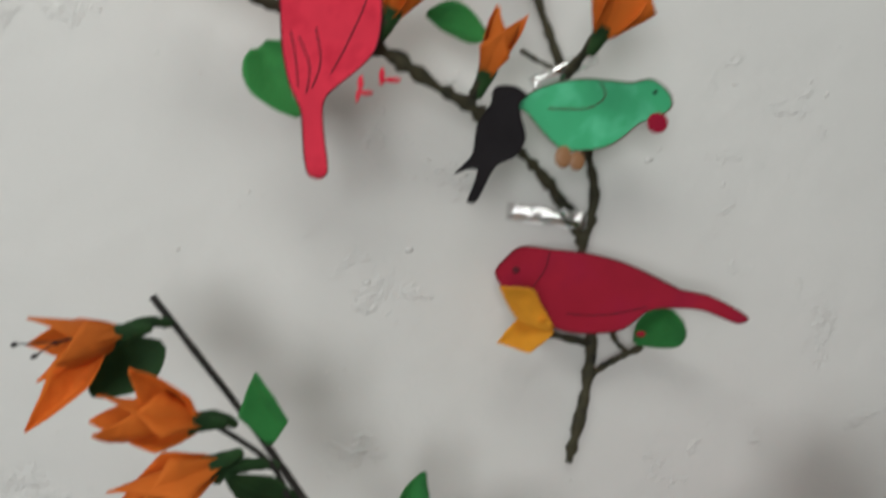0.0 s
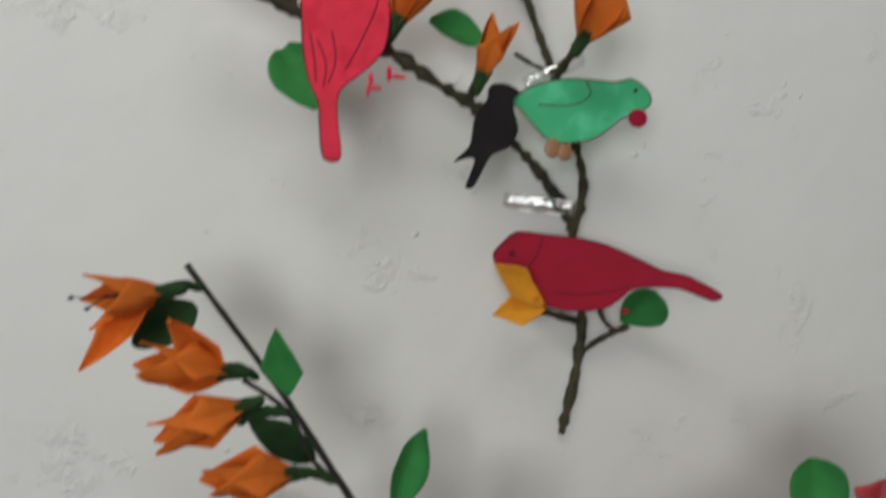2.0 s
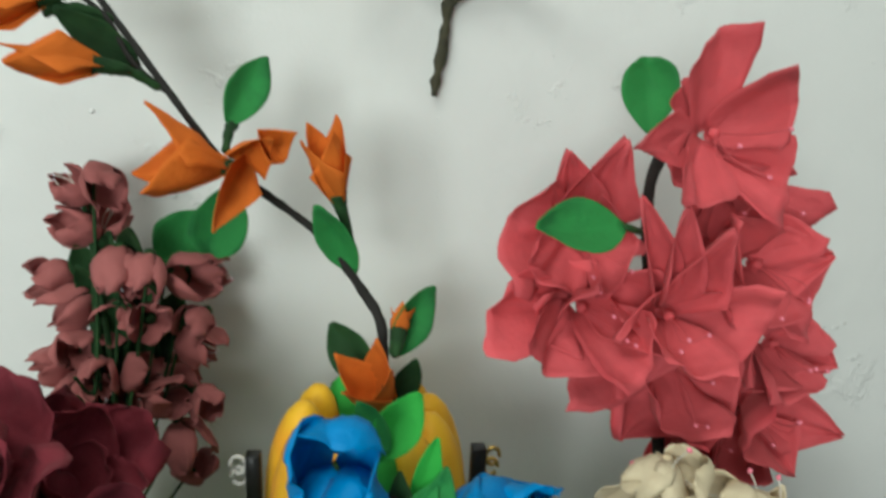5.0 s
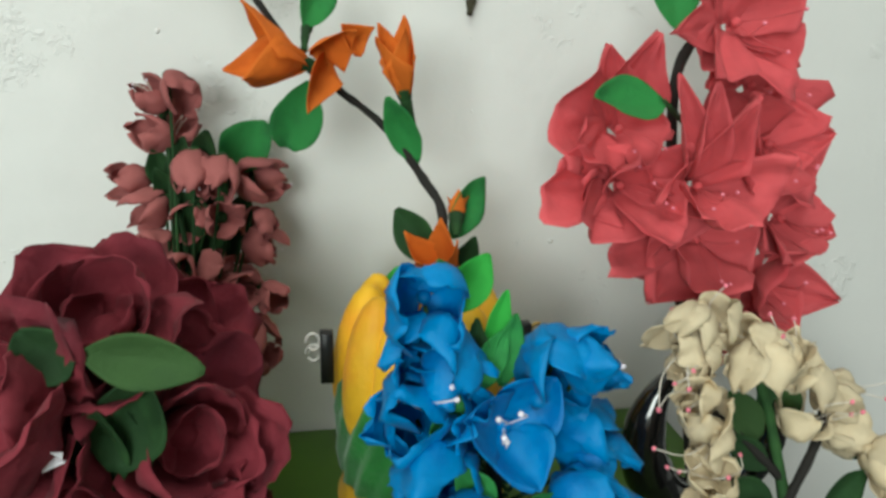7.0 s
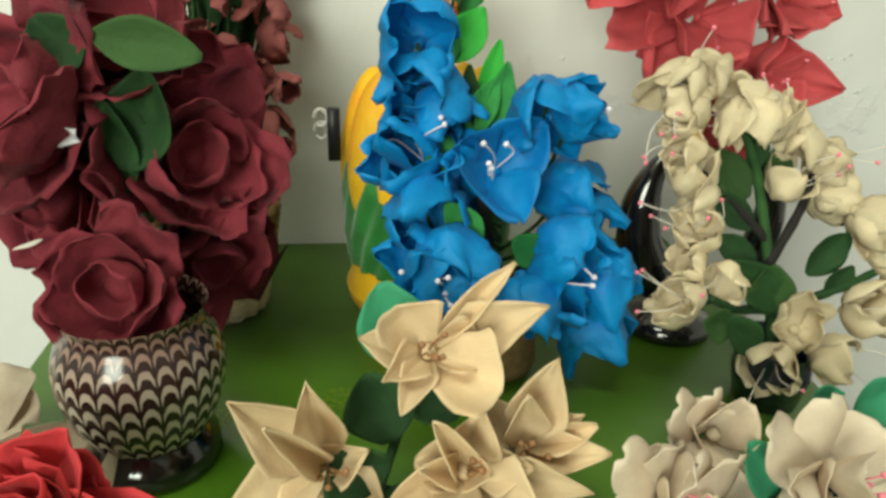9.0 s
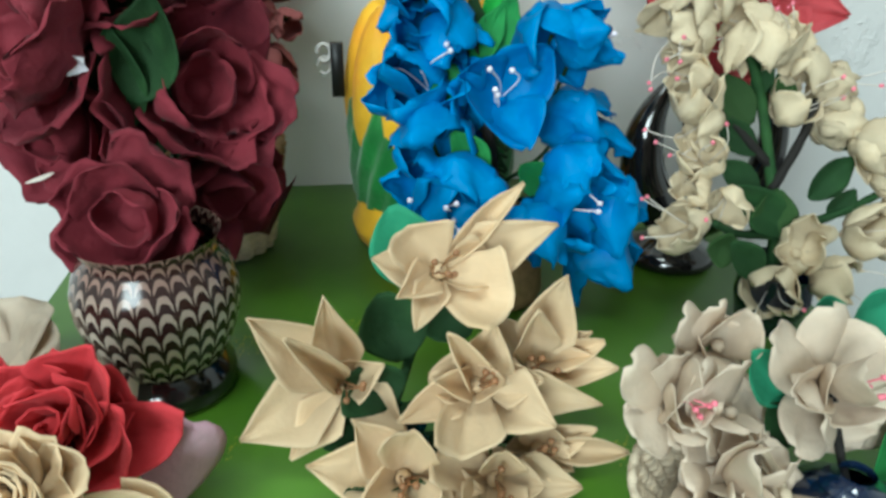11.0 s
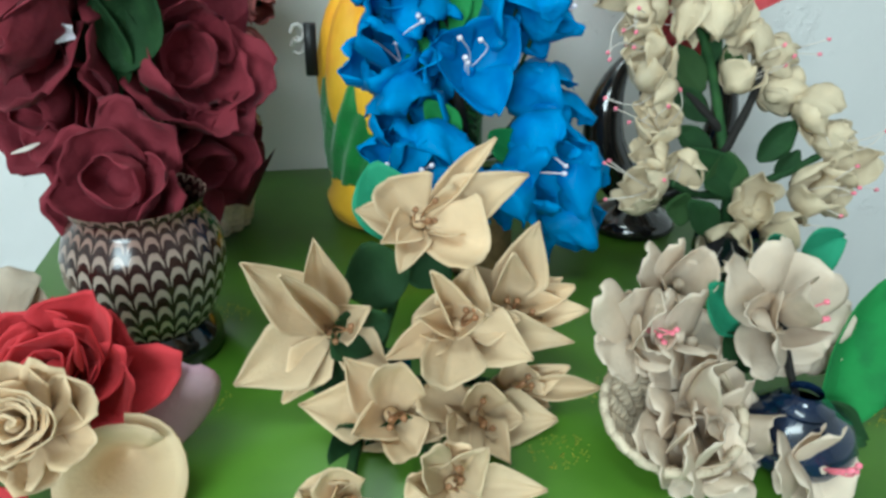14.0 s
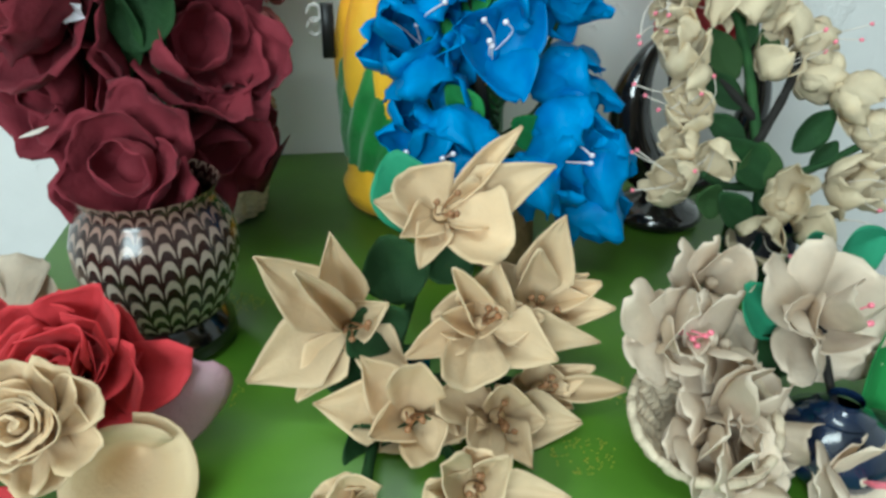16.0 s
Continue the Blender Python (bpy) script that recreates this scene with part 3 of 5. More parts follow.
def wall_spray():
    s = thing("wall_branch", (0.276, 0.632, 1.226), "dark twig spray with orange paper tulips taped to the wall", "branch")
    o = s.location

    def rod(name, pts, radii, seed, mat=TWIG, knob=0.55):
        part(name, tube([V(p) - o for p in pts], radii, 8, knob, seed), mat, s)

    fork = (0.266, 0.622, 1.420)
    rod("main_stem", [(0.276, 0.632, 1.226), (0.284, 0.630, 1.284), (0.285, 0.628, 1.335), (0.272, 0.626, 1.385), fork], [0.0040, 0.0042, 0.0040], 1, knob=0.8)
    rod("branch", [fork, (0.272, 0.618, 1.455), (0.260, 0.610, 1.491), (0.246, 0.605, 1.517), (0.233, 0.600, 1.546)], [0.0040, 0.0038, 0.0036], 2, knob=0.8)
    rod("branch", [fork, (0.240, 0.618, 1.457), (0.209, 0.600, 1.483), (0.167, 0.585, 1.513), (0.129, 0.570, 1.530), (0.088, 0.560, 1.550), (0.046, 0.565, 1.561), (0.019, 0.560, 1.572), (-0.012, 0.550, 1.584)],
        [0.0036, 0.0040, 0.0044, 0.0040], 3, knob=1.0)
    rod("twig", [(0.233, 0.600, 1.546), (0.215, 0.600, 1.583), (0.199, 0.600, 1.618)], [0.0034, 0.003, 0.004], 4)
    rod("twig", [(0.233, 0.600, 1.546), (0.236, 0.560, 1.564), (0.236, 0.540, 1.570)], [0.0036, 0.0036, 0.005], 5)
    rod("twig", [(0.231, 0.600, 1.550), (0.214, 0.600, 1.555), (0.195, 0.590, 1.561)], [0.0018], 6)
    rod("twig", [(0.158, 0.585, 1.516), (0.160, 0.580, 1.527), (0.163, 0.575, 1.536)], [0.003, 0.0035], 7)
    rod("twig", [(0.019, 0.560, 1.577), (-0.004, 0.555, 1.598), (-0.027, 0.550, 1.616)], [0.002], 8)
    rod("twig", [(0.086, 0.560, 1.552), (0.090, 0.550, 1.561), (0.094, 0.545, 1.569)], [0.004, 0.0055], 9)
    rod("twig", [(0.021, 0.560, 1.570), (0.017, 0.560, 1.587), (0.015, 0.555, 1.601)], [0.003], 10)
    rod("twig", [(0.287, 0.628, 1.305), (0.305, 0.622, 1.321), (0.325, 0.615, 1.334)], [0.0022, 0.0025], 11)
    rod("twig", [(0.314, 0.622, 1.328), (0.302, 0.618, 1.338), (0.296, 0.615, 1.349)], [0.0022], 12)
    rod("twig", [(0.260, 0.620, 1.443), (0.248, 0.618, 1.452), (0.237, 0.615, 1.455)], [0.0012], 13)
    rod("twig", [(0.280, 0.622, 1.335), (0.253, 0.612, 1.342), (0.239, 0.606, 1.347)], [0.003, 0.0035], 14)

    tulip(s, (-0.019, 0.550, 1.595), (-0.080, 0.515, 1.620), 12, 0.46, spin=30, seed=1)
    tulip(s, (0.014, 0.555, 1.599), (0.000, 0.535, 1.662), 15, 0.46, seed=2)
    tulip(s, (0.095, 0.545, 1.568), (0.117, 0.520, 1.624), 24, 0.62, seed=3, count=3)
    tulip(s, (0.197, 0.600, 1.622), (0.168, 0.585, 1.692), 5, 0.50, seed=4, jitter=3)
    tulip(s, (0.236, 0.540, 1.569), (0.253, 0.510, 1.620), 10, 0.78, seed=5, jitter=3)
    tulip(s, (0.166, 0.575, 1.538), (0.176, 0.555, 1.579), 15, 0.62, seed=6)
    leaf_part(s, (0.241, 0.600, 1.351), (0.183, 0.570, 1.390), 0.028, AMBER, (-0.3, -1, 0.5), "kite", 7, 0.3, 0.15, "petal")
    leaf_part(s, (0.241, 0.600, 1.350), (0.186, 0.570, 1.347), 0.028, AMBER, (-0.3, -1, 0.4), "kite", 8, 0.3, 0.15, "petal")
    leaf_part(s, (0.241, 0.605, 1.350), (0.206, 0.590, 1.353), 0.020, AMBER, (0, -1, 0), "point", 9, 0.9, 0.5, "petal")
    leaf_part(s, (-0.025, 0.550, 1.613), (-0.065, 0.540, 1.646), 0.030, GREEN, seed=1)
    leaf_part(s, (0.040, 0.550, 1.501), (0.011, 0.560, 1.543), 0.040, GREEN, seed=2, shape="round")
    leaf_part(s, (0.167, 0.585, 1.570), (0.120, 0.570, 1.575), 0.034, GREEN, (0, -1, 0.5), seed=3)
    leaf_part(s, (0.318, 0.615, 1.337), (0.345, 0.600, 1.367), 0.042, GREEN, (0.2, -1, 0.1), shape="round", seed=4)


wall_spray()

paper_cutout("paper_bird", [(-.05, .5), (-.13, .46), (-.18, .37), (-.185, .28), (-.17, .1), (-.16, -.05), (-.13, -.18), (-.09, -.27), (-.08, -.38), (-.06, -.5),
                            (.01, -.5), (0, -.38), (-.01, -.27), (.01, -.2), (.1, -.12), (.18, -.03), (.205, .08), (.2, .19), (.16, .29), (.1, .36), (.05, .41), (.01, .47)],
             0.168, (0.055, 0.535, 1.548), [PINKINK, WHITECARD, INKLINE, YELLOWINK, BLACKINK],
             "pinkish red hand-coloured paper bird cutout with yellow beak", face=(0.08, -1, 0.08), roll=1,
             extras=[(.055, .425, .032, .014, 3), (-.06, .41, .013, .013, 4), (.13, -.15, .012, .03, 0), (.15, -.185, .03, .01, 0), (.21, -.12, .012, .035, 0), (.25, -.13, .035, .01, 0), (.12, -.2, .008, .025, 0)],
             strokes=[[(-.18, .29), (-.08, .28), (.03, .31)], [(.13, .28), (.15, .18), (.08, .0), (.02, -.12)], [(-.1, .0), (-.06, -.1), (-.07, -.2)], [(-.04, .04), (-.02, -.08), (-.05, -.18)],
                      [(-.13, .02), (-.11, -.08), (-.1, -.18)]])
paper_cutout("paper_bird", [(-.5, .06), (-.46, .12), (-.39, .175), (-.27, .167), (-.10, .15), (.05, .11), (.24, .02), (.36, -.005), (.5, -.08), (.465, -.11), (.34, -.065), (.21, -.06),
                            (.12, -.08), (.03, -.155), (-.11, -.18), (-.24, -.165), (-.34, -.09), (-.45, -.02)],
             0.193, (0.287, 0.592, 1.385), [REDINK, WHITECARD, INKLINE, YELLOWINK, BLACKINK],
             "dark crimson paper bird cutout resting on the twig", roll=4, face=(-0.42, -1, 0.05),
             extras=[(-.44, -.01, .035, .014, 3), (-.41, .075, .016, .016, 2), (.1, -.17, .02, .012, 0)],
             strokes=[[(-.27, .16), (-.29, .08), (-.34, -.0), (-.35, -.06)], [(-.2, -.1), (-.05, -.1), (.12, -.06)], [(-.1, .148), (.05, .108), (.24, .02)]])
paper_cutout("paper_bird", [(-.5, .02), (-.32, .14), (-.07, .2), (.22, .2), (.35, .23), (.47, .16), (.5, .07), (.42, 0), (.3, -.05), (.2, -.14), (.07, -.22), (-.17, -.25), (-.3, -.17), (-.42, -.05)],
             0.117, (0.249, 0.575, 1.520), [GREENINK, WHITECARD, INKLINE, REDINK, BLACKINK, BROWNDOT],
             "sea-green paper parrot cutout with a red beak", face=(-0.05, -1, 0.05),
             extras=[(.41, -.04, .07, .065, 3), (.38, .15, .014, .014, 4), (-.18, -.29, .055, .07, 5), (-.09, -.31, .05, .06, 5)],
             strokes=[[(.02, .19), (.06, .1), (-.05, .02), (-.3, .0)]])
paper_cutout("paper_bird", [(-.05, .42), (0, .48), (.14, .49), (.25, .43), (.19, .37), (.22, .23), (.27, .08), (.2, -.08), (.05, -.17), (-.03, -.33), (-.1, -.49), (-.17, -.5), (-.15, -.42),
                            (-.11, -.24), (-.2, -.23), (-.3, -.27), (-.17, -.11), (-.15, .14), (-.05, .33)],
             0.085, (0.174, 0.570, 1.492), [BLACKINK, WHITECARD, BLACKINK],
             "small matt black paper bird cutout with forked tail", roll=-2)


def tape_strip(at, w, h, turn, swing=0, label="clear sticky tape strip with a bright glint"):
    bm = bmesh.new()
    n, k = 10, 6
    rows = [[bm.verts.new((w * (i / n - 0.5), -0.10 * h * math.cos(math.pi * (j / k - 0.5)) * 2.2 - 0.0012 * math.sin(i * 1.7 + j), h * (j / k - 0.5))) for i in range(n + 1)] for j in range(k + 1)]
    for lo, hi in zip(rows, rows[1:]):
        for i in range(n):
            bm.faces.new((lo[i], lo[i + 1], hi[i + 1], hi[i]))
    bm.normal_update()
    bmesh.ops.solidify(bm, geom=bm.faces[:], thickness=0.0003)
    ob = new("tape_strip", mesh_of("tape_strip", bm, TAPE))
    ob.matrix_world = Matrix.Translation(V(at)) @ Matrix.Rotation(radians(swing), 4, "Z") @ Matrix.Rotation(radians(turn), 4, "Y")
    tagged(ob, label, "tape", "tape strips")


tape_strip((0.234, 0.620, 1.439), 0.065, 0.014, 3, -17)
tape_strip((0.230, 0.595, 1.550), 0.055, 0.014, -30)


# ---- the tall orange spray behind ----
def orange_spray():
    s = thing("orange_flower_spray", (0.238, 0.460, 0.971), "tall arching spray of orange paper flowers and leaves", "flower spray")
    o = s.location

    def rod(name, pts, radii, seed, mat=STEM, knob=0.3):
        part(name, tube([V(p) - o for p in pts], radii, 8, knob, seed), mat, s)

    rod("main_stem", [(0.239, 0.460, 0.960), (0.226, 0.462, 1.020), (0.224, 0.470, 1.065), (0.209, 0.482, 1.091), (0.177, 0.486, 1.134), (0.138, 0.488, 1.165), (0.111, 0.488, 1.185), (0.076, 0.495, 1.231),
                      (0.037, 0.505, 1.285), (0.005, 0.520, 1.322), (-0.046, 0.535, 1.382)], [0.0038, 0.0042, 0.003, 0.0026, 0.0022], 21)
    rod("twig", [(0.070, 0.495, 1.237), (0.049, 0.495, 1.257), (0.032, 0.500, 1.287), (-0.000, 0.510, 1.306)], [0.0018], 22)
    for i, (a, b) in enumerate((((-0.034, 0.530, 1.366), (-0.054, 0.500, 1.367)), ((0.009, 0.515, 1.306), (-0.011, 0.490, 1.318)), ((0.037, 0.505, 1.283), (0.001, 0.480, 1.288)),
                                ((0.066, 0.495, 1.239), (0.036, 0.470, 1.254)), ((0.202, 0.484, 1.116), (0.192, 0.480, 1.159)), ((0.110, 0.488, 1.196), (0.113, 0.510, 1.214)))):
        rod("flower_stalk", [a, V(a).lerp(V(b), 0.5) + V(0, 0, 0.004), b], [0.0026, 0.0038, 0.005], 30 + i, DKGREEN)
    tulip(s, (-0.054, 0.500, 1.367), (-0.097, 0.470, 1.362), 24, 0.62, seed=11, pistil=True)
    tulip(s, (-0.009, 0.490, 1.317), (-0.064, 0.460, 1.330), 15, 0.58, seed=12, count=3)
    leaf_part(s, (-0.011, 0.485, 1.318), (-0.041, 0.470, 1.358), 0.030, ORANGE, (-0.3, -1, 0.2), "point", 31, 0.6, 0.5, "petal")
    tulip(s, (0.003, 0.480, 1.296), (-0.047, 0.450, 1.283), 15, 0.62, seed=13, count=3)
    tulip(s, (0.037, 0.470, 1.255), (-0.019, 0.440, 1.264), 11, 0.60, seed=14, count=3)
    leaf_part(s, (-0.062, 0.490, 1.360), (-0.090, 0.460, 1.323), 0.024, ORANGE, (-0.3, -1, 0.1), "point", 32, 0.8, 0.6, "petal")
    tulip(s, (0.111, 0.485, 1.186), (0.051, 0.460, 1.197), 28, 0.72, seed=15, count=3)
    leaf_part(s, (0.130, 0.480, 1.197), (0.107, 0.420, 1.154), 0.030, ORANGE, (0.5, -1, 0.1), "point", 16, 0.8, 0.5, "petal")
    leaf_part(s, (0.116, 0.480, 1.192), (0.149, 0.440, 1.217), 0.034, ORANGE, (0, -0.8, -0.6), "point", 17, 0.9, 0.4, "petal")
    leaf_part(s, (0.155, 0.460, 1.196), (0.137, 0.450, 1.218), 0.030, ORANGE, (0, -0.8, 0.6), "point", 18, 0.9, 0.4, "petal")
    tulip(s, (0.191, 0.480, 1.163), (0.178, 0.470, 1.218), 17, 0.58, seed=17)
    tulip(s, (0.226, 0.455, 0.999), (0.206, 0.430, 1.060), 26, 0.6, seed=18)
    tulip(s, (0.236, 0.465, 1.058), (0.241, 0.490, 1.076), 20, 0.5, seed=19, count=4)
    leaf_part(s, (0.031, 0.505, 1.297), (0.024, 0.490, 1.349), 0.032, GREEN, (-0.3, -1, 0.1), seed=11, shape="point", fold=0.1)
    leaf_part(s, (0.111, 0.500, 1.215), (0.133, 0.545, 1.258), 0.032, GREEN, (0.3, -1, 0), seed=12)
    leaf_part(s, (-0.036, 0.520, 1.356), (-0.071, 0.500, 1.331), 0.035, DKGREEN, (0, -1, 0.4), seed=13)
    leaf_part(s, (0.053, 0.500, 1.252), (0.007, 0.480, 1.289), 0.024, DKGREEN, (0, -1, 0.5), seed=14)
    leaf_part(s, (0.114, 0.488, 1.172), (0.095, 0.500, 1.116), 0.042, GREEN, (0, -1, 0.1), seed=15, shape="round")
    leaf_part(s, (0.203, 0.482, 1.105), (0.175, 0.470, 1.165), 0.028, GREEN, (-0.3, -1, 0.1), seed=16)
    leaf_part(s, (0.232, 0.465, 1.043), (0.265, 0.500, 1.087), 0.036, GREEN, (0.3, -1, 0), seed=17)
    leaf_part(s, (0.215, 0.460, 1.021), (0.186, 0.480, 1.066), 0.036, DKGREEN, (-0.2, -1, 0), seed=18)
    leaf_part(s, (0.237, 0.455, 1.004), (0.248, 0.450, 1.050), 0.024, DKGREEN, (0.2, -1, 0), seed=19)


orange_spray()


# ---- yellow and green jar ----
def jar():
    c = V(0.215, 0.485, 0.7505)
    s = thing("wrapped_jar", c, "round jar wrapped in green satin with a puffed yellow rim", "jar")
    bm = lathe([(0.05, 0.0), (0.080, 0.004), (0.084, 0.02), (0.078, 0.03), (0.079, 0.05)], 48)
    part("base_band", bm, YELLOW, s, "yellow padded base band")
    bm = bmesh.new()
    prof = [(0.079, 0.048), (0.083, 0.08), (0.084, 0.12), (0.081, 0.150), (0.070, 0.165)]
    sides = 96
    rings = [[bm.verts.new((r * (1 + 0.035 * math.cos(20 * 2 * math.pi * k / sides)) * math.cos(2 * math.pi * k / sides + 0.9 * z / 0.17),
                            r * (1 + 0.035 * math.cos(20 * 2 * math.pi * k / sides)) * math.sin(2 * math.pi * k / sides + 0.9 * z / 0.17), z)) for k in range(sides)] for r, z in prof]
    for a, b in zip(rings, rings[1:]):
        for k in range(sides):
            bm.faces.new((a[k], a[(k + 1) % sides], b[(k + 1) % sides], b[k]))
    part("body", bm, JARGREEN, s, "pleated green satin body")
    for k in range(11):
        a = 2 * math.pi * k / 11 + 0.2
        bm = bmesh.new()
        bmesh.ops.create_uvsphere(bm, u_segments=16, v_segments=10, radius=1, matrix=Matrix.Rotation(a, 4, "Z") @ Matrix.Translation((0.061, 0, 0.170)) @ Matrix.Rotation(radians(-8), 4, "Y") @ Matrix.Diagonal((0.025, 0.024, 0.072, 1)))
        part("puff", bm, LTGREEN if k % 5 == 3 else YELLOW, s)
    for side in (-1, 1):
        bm = bmesh.new()
        box(bm, (side * 0.092 - 0.006, -0.02, 0.155), (side * 0.092 + 0.006, -0.008, 0.205))
        bmesh.ops.bevel(bm, geom=bm.edges[:], offset=0.001, segments=1, affect="EDGES")
        part("clip", bm, PLASTIC, s, "black plastic clip")
        for k in range(2):
            pts = [V(side * (0.104 + 0.006 * math.cos(t)), -0.016 + 0.004 * k, 0.196 - 0.013 * k + 0.008 * math.sin(t)) for t in [i * 0.7 for i in range(9)]]
            part("bow_loop", tube(pts, [0.0018], 6), WHITECARD if side < 0 else BRASS, s)


jar()


# ---- dusky pink blossoms in a straw basket ----
def basket_blossoms():
    base = V(-0.006, 0.475, 0.7505)
    b = thing("straw_basket", base, "woven straw basket pot on the green cloth", "basket")
    rnd = random.Random(8)
    for k in range(15):
        z = 0.006 + k * 0.0072
        r = 0.052 + 0.018 * k / 14
        bm = tube([V((r + 0.0022 * (-1) ** i) * math.cos(i * 2 * math.pi / 40), (r + 0.0022 * (-1) ** i) * math.sin(i * 2 * math.pi / 40), z) for i in range(41)], [0.0042], 6, 0.2, k)
        part("weave_ring", bm, STRAW if k > 5 else WICKER, b)
    part("bottom", lathe([(0.001, 0.002), (0.05, 0.002), (0.052, 0.008)], 32), STRAW, b)
    s = thing("dusky_pink_blossoms", base + V(0, 0, 0.1), "upright spray of dusky pink cloth blossoms with dark leaves", "flower spray")
    o = s.location
    top = V((-0.020, 0.570, 1.142)) - o
    part("main_stem", tube([V(0, 0, -0.08), V(0.006, 0.06, 0.12), top], [0.004, 0.003, 0.002], 7), DKGREEN, s)
    core = bead_core("flower", DKGREEN, 0.006)
    pets = [gore_mesh("petal", MAUVE, 0.0150, 70, 160, 1.2, 0.16, 0.05, 40 + k, 9, 10, 0.0008, 0.13) for k in range(4)]
    spots = [(-0.026, 0.570, 1.149), (-0.002, 0.560, 1.155), (-0.025, 0.570, 1.115), (-0.011, 0.590, 1.115), (-0.051, 0.570, 1.072), (-0.034, 0.560, 1.048), (0.008, 0.550, 1.087), (0.032, 0.545, 1.082),
             (0.057, 0.570, 1.071), (0.075, 0.590, 1.070), (-0.054, 0.560, 0.994), (-0.031, 0.550, 0.974), (-0.005, 0.540, 0.966), (0.021, 0.540, 0.990), (0.036, 0.540, 0.968), (0.063, 0.570, 1.009),
             (0.044, 0.590, 0.971), (0.009, 0.540, 0.929), (0.052, 0.550, 0.922), (-0.062, 0.570, 0.917), (0.058, 0.550, 0.892)]
    for i, p in enumerate(spots):
        d = V(p) - V(-0.002, 0.575, p[2] - 0.015) + V(0, -0.03, 0)
        d = d.normalized() * 0.7 + V(rnd.uniform(-0.5, 0.5), 0.25, rnd.uniform(-0.9, 0.6))
        p = V(p) - d.normalized() * 0.016
        head = puff_flower(s, p, d, pets, core, 3, rnd, rnd.uniform(0.95, 1.2), tilt=15)
        part("flower_stalk", tube([V(p) - o, (V(p) - o) * 0.5 + V(0, 0, -0.01), V(0, 0, (V(p) - o).z * 0.55)], [0.0015], 5), DKGREEN, s)
        if i % 3 == 0:
            stamens(s, head, 3, 0.034, 0.012, THREAD, WHITEDOT, 0.001, i)
    for k in range(12):
        z = 0.93 + 0.013 * k
        a = V(-0.004 + rnd.uniform(-0.02, 0.03), 0.575, z)
        leaf_part(s, a, a + V(rnd.uniform(-0.03, 0.04), rnd.uniform(-0.035, -0.005), rnd.uniform(0.035, 0.06)), 0.026, DKGREEN, seed=200 + k)
    for p in ((0.012, 0.565, 1.045), (-0.040, 0.560, 1.020), (0.072, 0.575, 1.035), (0.030, 0.550, 1.040), (-0.012, 0.545, 1.000), (0.070, 0.560, 0.965), (-0.045, 0.555, 0.945)):
        puff_flower(s, V(p), V(rnd.uniform(-0.5, 0.5), -0.8, rnd.uniform(-0.5, 0.4)), pets, core, 3, rnd, rnd.uniform(0.85, 1.0), tilt=15)
    for a, b2, w in (((0.003, 0.560, 1.013), (-0.003, 0.550, 1.090), 0.03), ((-0.009, 0.560, 0.991), (0.010, 0.550, 1.060), 0.03), ((0.031, 0.570, 1.009), (0.054, 0.570, 1.058), 0.03),
                     ((-0.016, 0.570, 1.052), (-0.000, 0.570, 1.113), 0.024), ((-0.020, 0.570, 0.928), (-0.024, 0.560, 1.008), 0.03), ((0.031, 0.590, 1.077), (0.073, 0.600, 1.120), 0.05), ((0.007, 0.570, 0.952), (0.031, 0.560, 1.035), 0.032)):
        leaf_part(s, a, b2, w, DKGREEN if w < 0.04 else GREEN, seed=int(w * 1000))


basket_blossoms()


